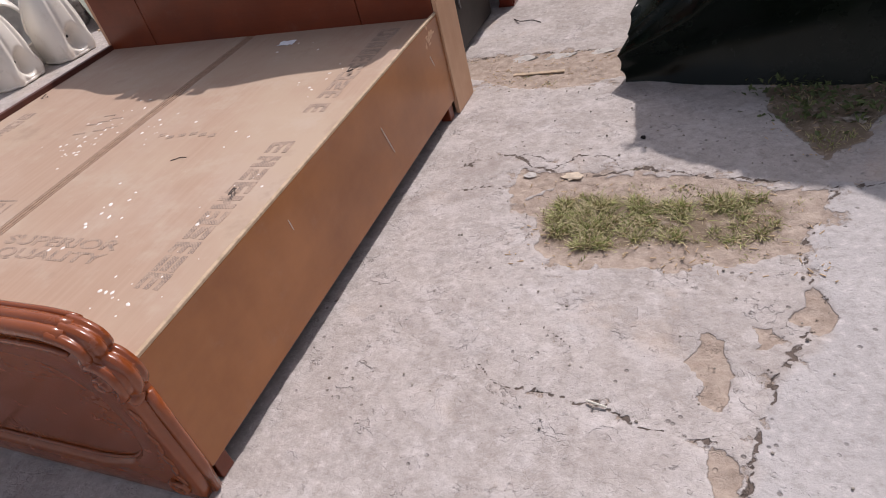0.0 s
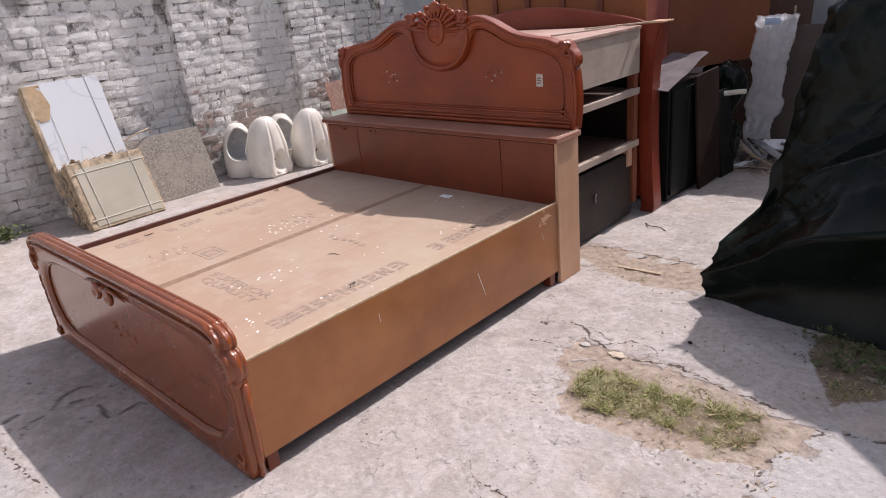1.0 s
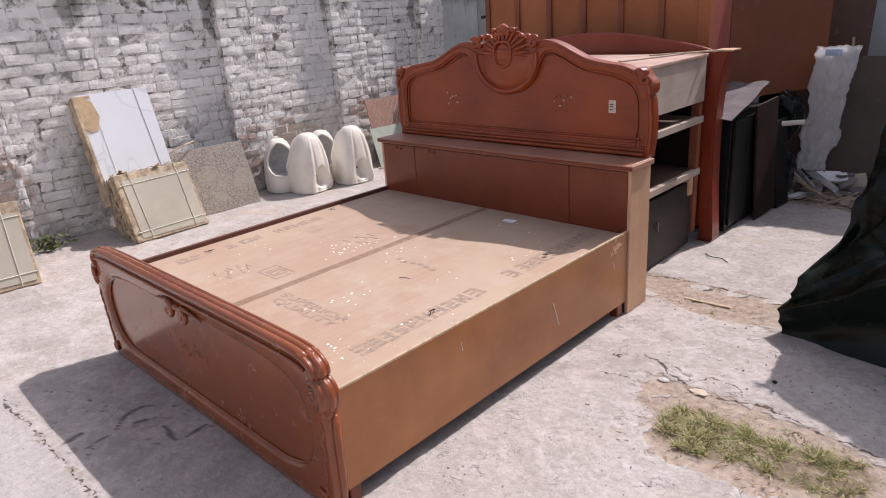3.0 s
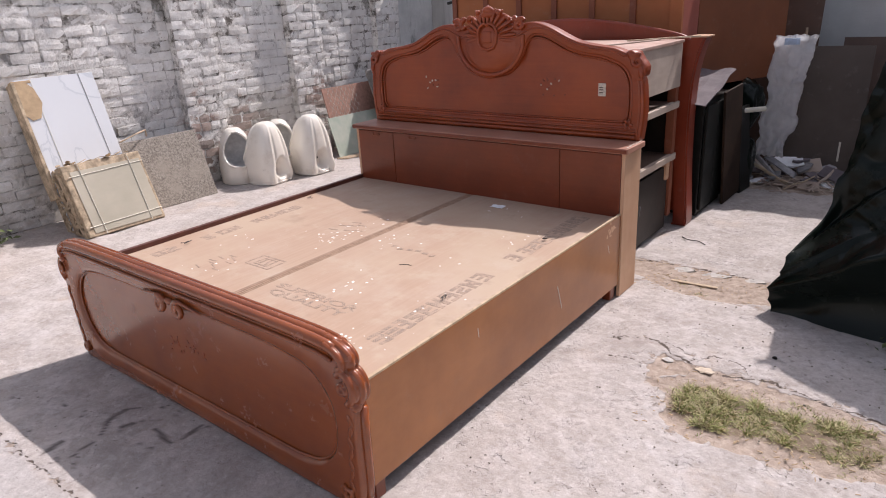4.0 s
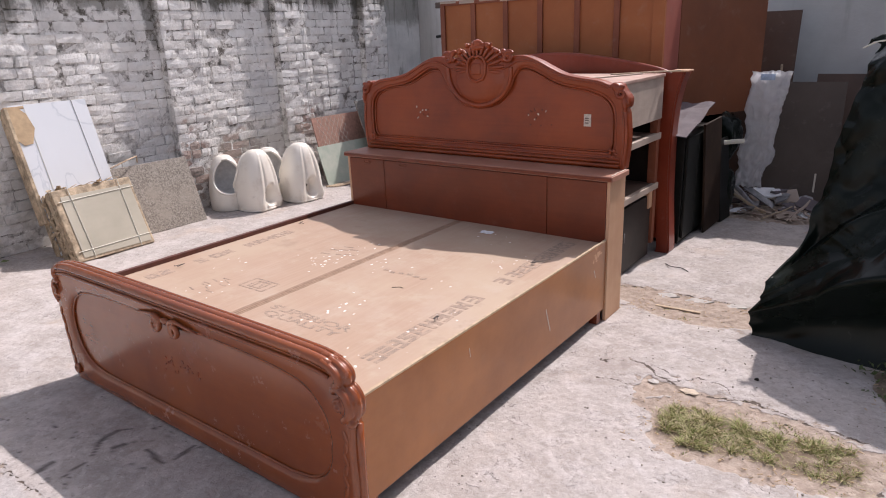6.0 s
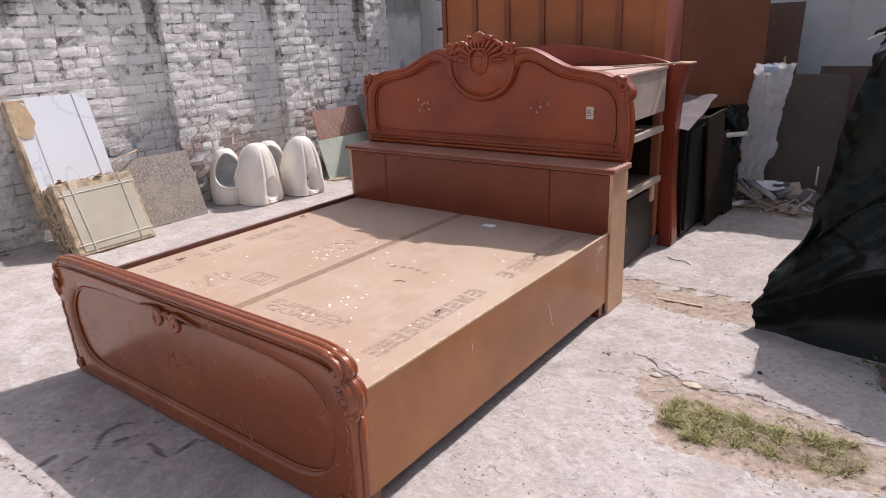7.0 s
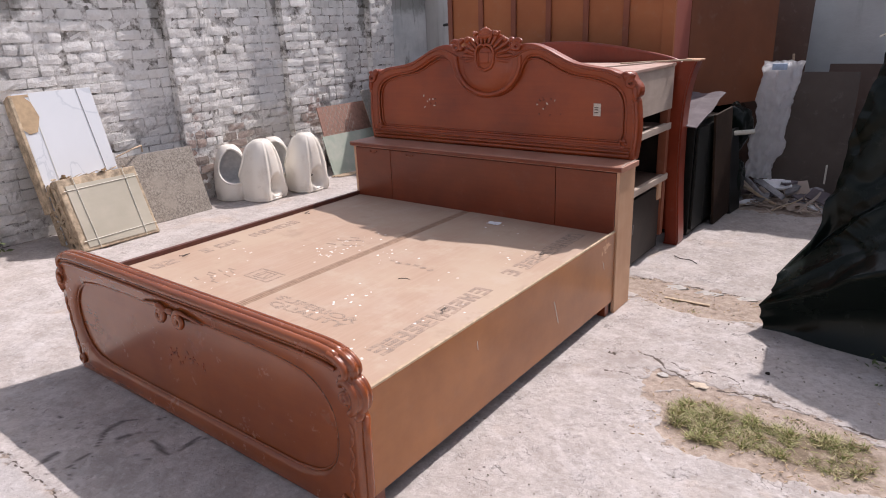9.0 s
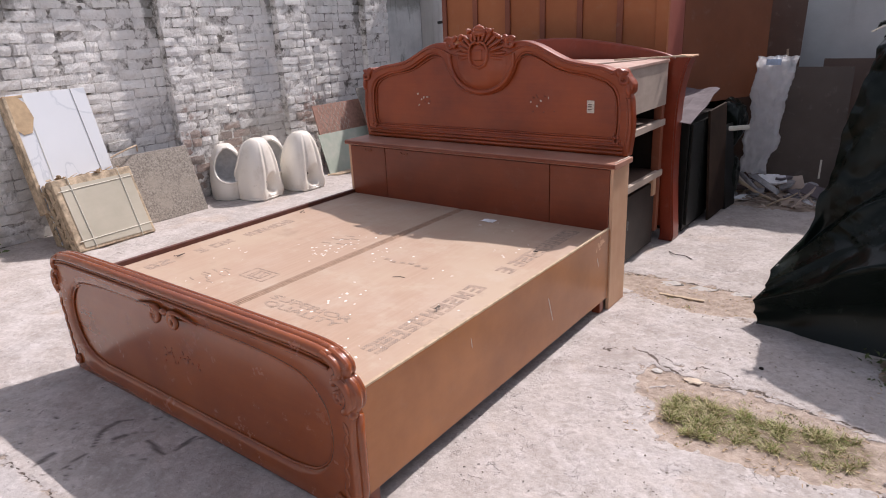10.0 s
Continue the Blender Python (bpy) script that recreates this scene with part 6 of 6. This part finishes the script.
def urinal():
    u = thing("urinal", (0, 0, 0), "white ceramic urinal, dusty and unmounted, standing on the concrete", "urinal", group="urinals along the wall")
    nu, nv = 112, 72
    wide, tall, mid = 1.0, 0.185, 0.38
    # half width, reach of the bowl to the front and of the back, by height
    zs = [0.0, 0.04, 0.15, 0.25, 0.33, 0.41, 0.48, 0.535, 0.575, 0.597, 0.605]
    ws = [0.19, 0.2, 0.204, 0.198, 0.186, 0.168, 0.146, 0.12, 0.09, 0.058, 0.004]
    fs = [0.25, 0.27, 0.278, 0.27, 0.246, 0.208, 0.168, 0.13, 0.092, 0.058, 0.004]
    bs = [0.15, 0.16, 0.165, 0.163, 0.156, 0.143, 0.126, 0.104, 0.078, 0.05, 0.004]
    fine = np.array(smooth_line([*zip(zs, ws, fs, bs)], 8))

    def skin(a, z):
        """Outer face; +x is the front, the back has a flange on either side and a trap recess."""
        w, f, b = (float(np.interp(z, fine[:, 0], fine[:, k])) for k in (1, 2, 3))
        c, q = math.cos(a), math.sin(a)
        x = math.copysign((f if c > 0 else b) * abs(c) ** 0.85, c)
        y = math.copysign(w * abs(q) ** 0.92, q)
        t = a % (2 * math.pi) - math.pi
        r = math.hypot(t / 0.46, (z - 0.13) / (0.15 if z > 0.13 else 0.1))
        dent = min(1.0, max(0.0, (1.0 - r) / 0.55))
        dent = dent * dent * (3 - 2 * dent)
        high = min(1.0, max(0.0, (0.6 - z) / 0.15))
        ridge = 0.05 * math.exp(-((abs(t) - 0.5) / 0.08) ** 2) * high - 0.05 * math.exp(-((abs(t) - 0.34) / 0.07) ** 2) * high
        fin = 0.16 * math.exp(-((abs(t) - 0.62) / 0.13) ** 2) * math.exp(-((z - 0.07) / 0.09) ** 2)
        k = 1 + ridge + fin - 0.62 * dent
        return Vector((x * k, y * k, z))

    bm = bmesh.new()
    rows = []
    # finer steps round the back
    turn = [2 * math.pi * k / nu for k in range(nu)]
    turn = [t + 0.5 * math.sin(t) for t in turn]
    for j in range(nv):
        z = float(np.interp(j / (nv - 1), np.linspace(0, 1, len(fine)), fine[:, 0]))
        ring = []
        for t in turn:
            a = t if t <= math.pi else t - 2 * math.pi
            d = math.hypot(a / wide, (z - mid) / tall)
            if d < 0.93:
                ring.append(None)
            elif d < 1.06:
                ring.append(bm.verts.new(skin(a / d, mid + (z - mid) / d)))
            else:
                ring.append(bm.verts.new(skin(a, z)))
        rows.append(ring)
    for p, q in zip(rows, rows[1:]):
        for k in range(nu):
            f = [v for v in (p[k], p[(k + 1) % nu], q[(k + 1) % nu], q[k]) if v]
            if len(f) > 2:
                bm.faces.new(f)
    bm.faces.new(rows[0][::-1])
    part("body", bm, "ceramic", u, smooth=True)
    ring = np.linspace(0, 2 * math.pi, 49)[:-1]
    mouth = [skin(wide * math.cos(t), mid + tall * math.sin(t)) for t in ring]
    part("bowl_rim", tube(bmesh.new(), mouth, 0.013, 8, True), "ceramic", u, smooth=True)
    hollow = bmesh.new()
    heart = Vector((-0.06, 0, 0.33))
    loops = []
    for s in np.linspace(0, 0.97, 12):
        deep, small = math.sin(s * math.pi / 2), 1 - s ** 2.2
        loops.append([hollow.verts.new((p.x + (heart.x - p.x) * deep, heart.y + (p.y - heart.y) * small * 0.97, heart.z + (p.z - heart.z) * small)) for p in mouth])
    for p, q in zip(loops, loops[1:]):
        for k in range(48):
            hollow.faces.new((p[k], p[(k + 1) % 48], q[(k + 1) % 48], q[k]))
    hollow.faces.new(loops[-1])
    # the grey lining carries the bowl's shade as colour
    part("bowl", hollow, "bowl", u, "bowl with its inner shade put into the grey", smooth=True)
    foot = [skin(a, 0.0) + Vector((0, 0, 0.013)) for a in np.linspace(0, 2 * math.pi, 65)[:-1]]
    part("foot_rim", tube(bmesh.new(), foot, 0.013, 8, True), "ceramic", u, smooth=True)
    part("bolt_hole", blob(bmesh.new(), (-0.075, 0.02, 0.165), (0.012, 0.012, 0.012)), "darkhole", u)
    part("drain", blob(bmesh.new(), (0.17, 0.05, 0.18), (0.012, 0.012, 0.01)), "darkhole", u)
    return u


first = urinal()
first.matrix_basis = pose(-4.42, 2.63, 0, 0, 0, -27)
first.scale = (0.9, 0.9, 0.9)
turned = copy_thing(first, pose(-4.06, 2.76, 0, 0, 0, 188))
turned.scale = (1, 1, 1)
copy_thing(first, pose(-4.38, 3.16, 0, 0, 0, -27))
turned = copy_thing(first, pose(-3.96, 3.25, 0, 0, 0, 176))
turned.scale = (1, 1, 1)

lean = pose(-4.2, 3.9, 0.0, 0, -18, 0)
tagged(part("green_sheet", box((-0.008, -0.06, 0.0), (0.0, 0.95, 0.46), 0.001, lean), "green"), "pale green glass sheet leaning against the wall", "glass sheet")
lean = pose(-4.28, 3.98, 0.0, 0, -15, 0)
tagged(part("pink_sheet", box((-0.012, -0.06, 0.0), (0.0, 0.95, 0.78), 0.001, lean), "pinkmesh"), "faded pinkish sheet under wire mesh leaning on the brick wall", "sheet")
bm = bmesh.new()
for k in range(-12, 16):
    for sgn in (-1, 1):
        y0, y1 = k * 0.07, k * 0.07 + 0.78 * 0.7
        t0, t1 = max(0.0, -y0 / (y1 - y0)), min(1.0, (0.46 - y0) / (y1 - y0))
        if t1 - t0 > 0.03:
            ends = [(0.002 + 0.0015 * sgn, y0 + (y1 - y0) * t, 0.78 * (t if sgn > 0 else 1 - t)) for t in (t0, t1)]
            tube(bm, [lean @ Vector(p) for p in ends], 0.0018, 4)
BASE["pink_sheet"] = Vector((0, 0, 0))
part("wire_mesh", bm, "cord", bpy.data.objects["pink_sheet"])
lean = pose(-4.05, 4.55, 0.0, 0, -20, 0)
tagged(part("tin_sheet", box((-0.012, 0.0, 0.0), (0.0, 0.6, 0.95), 0.001, lean), "metal"), "tall grey tin sheet leaning on the brick wall", "sheet")
for k in range(4):
    bm = tube(bmesh.new(), [(-4.15 + 0.03 * k, 3.75 + 0.02 * k, 0.012), (-4.0 + 0.02 * k, 4.5, 0.012)], 0.009, 6)
    tagged(part("thin_batten", bm, "stick"), "thin dry batten lying on the ground by the sheets", "wood strip", group="battens by the wall")


# ---- small growth and loose bits on the ground ----
def blades(name, spots, label, seed, hmin, hmax, material="grass"):
    r = random.Random(seed)
    verts, faces = [], []
    tufts = vnoise(spots[:, 0], spots[:, 1], 15, seed + 77, 2).tolist()
    for (x, y), tuft in zip(spots.tolist(), tufts):
        h = (hmin + (hmax - hmin) * min(1.0, max(0.0, tuft * 2.0 - 0.5))) * r.uniform(0.55, 1.1)
        a, w = r.uniform(0, 6.283), r.uniform(0.0013, 0.0028)
        lean_x, lean_y = r.gauss(0, 0.95) * h, r.gauss(0, 0.95) * h
        dx, dy = math.cos(a) * w, math.sin(a) * w
        o = len(verts)
        z = -0.016
        verts += [(x - dx, y - dy, z), (x + dx, y + dy, z), (x - dx * 0.8 + lean_x * 0.4, y - dy * 0.8 + lean_y * 0.4, z + h * 0.6), (x + dx * 0.8 + lean_x * 0.4, y + dy * 0.8 + lean_y * 0.4, z + h * 0.6), (x + lean_x, y + lean_y, z + h)]
        faces += [(o, o + 1, o + 3, o + 2), (o + 2, o + 3, o + 4)]
    me = bpy.data.meshes.new(name)
    me.from_pydata(verts, [], faces)
    me.materials.append(M[material])
    return tagged(new(name, me), label, "grass", kind="stuff")


def scatter(poly, n, seed, clump, lo=0.42):
    r = np.random.RandomState(seed)
    p = np.array(poly)
    q = r.uniform(p.min(0), p.max(0), (n * 6, 2))
    keep = inside(q[:, 0], q[:, 1], poly) > 0.09 * (vnoise(q[:, 0], q[:, 1], 16, seed + 300, 2) - 0.5)
    d = vnoise(q[:, 0], q[:, 1], clump, seed + 200, 3)
    keep &= r.rand(len(q)) < np.clip((d - lo) * 6, 0.05, 1)
    return q[keep][:n]


blades("grass_patch", scatter(TURF, 7500, 1, 24, 0.4), "patch of short sunlit grass growing in a broken slab", 1, 0.01, 0.038)
blades("grass_patch", scatter(TURF_FAR, 6000, 6, 24, 0.41), "thinner patch of sunlit grass in the broken slab", 6, 0.009, 0.032)
blades("grass_patch", scatter(GRASS_BED, 1500, 2, 9), "sparse dry grass round a broken slab edge", 2, 0.006, 0.022)
blades("grass_patch", scatter(SHADE_BED, 1500, 3, 6, 0.44), "thin grass growing in the shade of the tarpaulin", 3, 0.006, 0.03)
blades("grass_patch", scatter([(0.18, 2.27), (0.42, 2.24), (0.45, 2.33), (0.25, 2.37)], 400, 4, 14), "dry wisps of grass in a cracked joint", 4, 0.005, 0.016)
blades("grass_patch", scatter([(0.8, 1.47), (0.98, 1.49), (0.98, 1.53), (0.84, 1.55)], 200, 5, 14), "dry wisps of grass in a cracked joint", 5, 0.005, 0.014)


def stone(x, y, r, label, material, seed, z=0.0, flat=0.5):
    bm = bmesh.new()
    bmesh.ops.create_icosphere(bm, subdivisions=2, radius=1.0)
    for v in bm.verts:
        n = v.co.normalized()
        q = 1 + 0.7 * noise.noise(n * 1.6 + Vector((seed, seed * 2, 0)))
        v.co = Vector((n.x * r * q * 1.25 + x, n.y * r * q * 0.85 + y, max(-0.3, n.z) * r * q * flat + z))
    return tagged(part("stone", bm, material), label, "stone")


stone(0.653, 1.452, 0.03, "flat pale stone chip lying by the cracked joint", "stone", 1.0, -0.002, 0.16)
stone(0.48, 1.46, 0.02, "small grey stone chip on the concrete", "shard", 2.0, -0.002, 0.16)
stone(0.88, 1.72, 0.009, "small dark pebble on the concrete", "dark", 3.0, 0.003, 1)
stone(1.62, 1.83, 0.03, "flat grey stone chip on shaded soil", "granite", 4.0)
rnd = random.Random(41)
bm = bmesh.new()
for _ in range(260):
    x, y = rnd.uniform(0.1, 1.9), rnd.uniform(-0.3, 2.7)
    r = rnd.uniform(0.0015, 0.006)
    blob(bm, (x, y, 0.001), (r, r * rnd.uniform(0.6, 1), r * 0.7), spin(z=rnd.uniform(0, 180)), 6, 4)
tagged(part("grit", bm, "granite"), "loose grit scattered over the concrete", "grit", kind="stuff")
bm = bmesh.new()
for _ in range(420):
    poly = rnd.choice((GRASS_BED, STRIP, SHADE_BED))
    p = np.array(poly)
    x, y = rnd.uniform(p[:, 0].min(), p[:, 0].max()), rnd.uniform(p[:, 1].min(), p[:, 1].max())
    a, l = rnd.uniform(0, 180), rnd.uniform(0.006, 0.024)
    cut(bm, (-l / 2, -0.0016, -0.001), (l / 2, 0.0016, 0.001), 0, pose(x, y, -0.002, rnd.uniform(-20, 20), rnd.uniform(-20, 20), a))
tagged(part("dry_litter", bm, "card"), "dry leaf and straw litter on the soil", "litter", kind="stuff")
bm = tube(bmesh.new(), [(0.885, 0.415, 0.004), (0.91, 0.408, 0.006), (0.94, 0.402, 0.004)], 0.003, 6)
tagged(part("straw", bm, "cord"), "short white straw lying on the concrete", "straw")
bm = box((-0.13, -0.012, 0), (0.13, 0.012, 0.006), 0.002, pose(0.3, 2.37, -0.006, 0, 0, 4))
tagged(part("bark_strip", bm, "stick"), "dry bark strip lying in the soil joint", "bark")
for k, (x, y, a) in enumerate(((0.36, 2.56, 10), (0.56, 2.585, -6), (0.17, 2.55, 30))):
    bm = bmesh.new()
    ring = [(q * 0.1 * math.cos(t), q * 0.045 * math.sin(t)) for t, q in zip(np.linspace(0, 6.283, 8)[:-1] + k, (1, 0.55, 0.9, 0.7, 1.05, 0.6, 0.85))]
    lo = [bm.verts.new((p[0], p[1], -0.014)) for p in ring]
    hi = [bm.verts.new((p[0] * 0.96, p[1] * 0.96, 0.003)) for p in ring]
    bm.faces.new(lo[::-1])
    bm.faces.new(hi)
    for i in range(7):
        bm.faces.new((lo[i], lo[(i + 1) % 7], hi[(i + 1) % 7], hi[i]))
    bmesh.ops.transform(bm, matrix=pose(x, y, -0.009, 4, -4, a), verts=bm.verts)
    tagged(part("slab_shard", bm, "shard"), "broken concrete shard in the soil joint", "concrete shard", group="slab shards")
# weeds at the foot of the pier
bm = bmesh.new()
for _ in range(110):
    a, r = rnd.uniform(0, 6.28), abs(rnd.gauss(0, 0.07))
    c = Vector((-4.42 + r * math.cos(a) * 0.6, 0.32 + r * math.sin(a) * 1.4, rnd.uniform(0.02, 0.12)))
    m = pose(*c, rnd.uniform(-60, 60), rnd.uniform(-60, 60), rnd.uniform(0, 360))
    l = rnd.uniform(0.018, 0.04)
    vs = [bm.verts.new(m @ Vector(p)) for p in ((-l, 0, 0), (0, -l * 0.45, 0.004), (l, 0, 0), (0, l * 0.45, 0.004))]
    bm.faces.new(vs)
tagged(part("weed", bm, "leafgreen"), "small leafy weed growing at the pier foot", "weed", kind="stuff")
bm = bmesh.new()
for _ in range(480):
    q = rnd.choice(((1.5, 2.02), (1.62, 1.86), (1.75, 2.0), (1.9, 2.08), (1.45, 1.85), (2.05, 2.05), (1.36, 2.06)))
    a, r = rnd.uniform(0, 6.28), abs(rnd.gauss(0, 0.08))
    m = pose(q[0] + r * math.cos(a), q[1] + r * math.sin(a), rnd.uniform(0.0, 0.075) * max(0.3, 1 - r * 5), rnd.uniform(-50, 50), rnd.uniform(-50, 50), rnd.uniform(0, 360))
    l = rnd.uniform(0.008, 0.022)
    bm.faces.new([bm.verts.new(m @ Vector(p)) for p in ((-l, 0, 0), (0, -l * 0.45, 0.003), (l, 0, 0), (0, l * 0.45, 0.003))])
tagged(part("weed", bm, "leafgreen"), "low leafy weeds at the hem of the tarpaulin", "weed", kind="stuff")
bm = tube(bmesh.new(), smooth_line([(-0.02, 3.1, 0.004), (0.04, 3.04, 0.012), (0.1, 3.06, 0.006), (0.16, 3.02, 0.004)], 4), 0.003, 5)
tagged(part("twig", bm, "wire"), "thin bent dark twig lying on the concrete", "twig")

brick_wall()
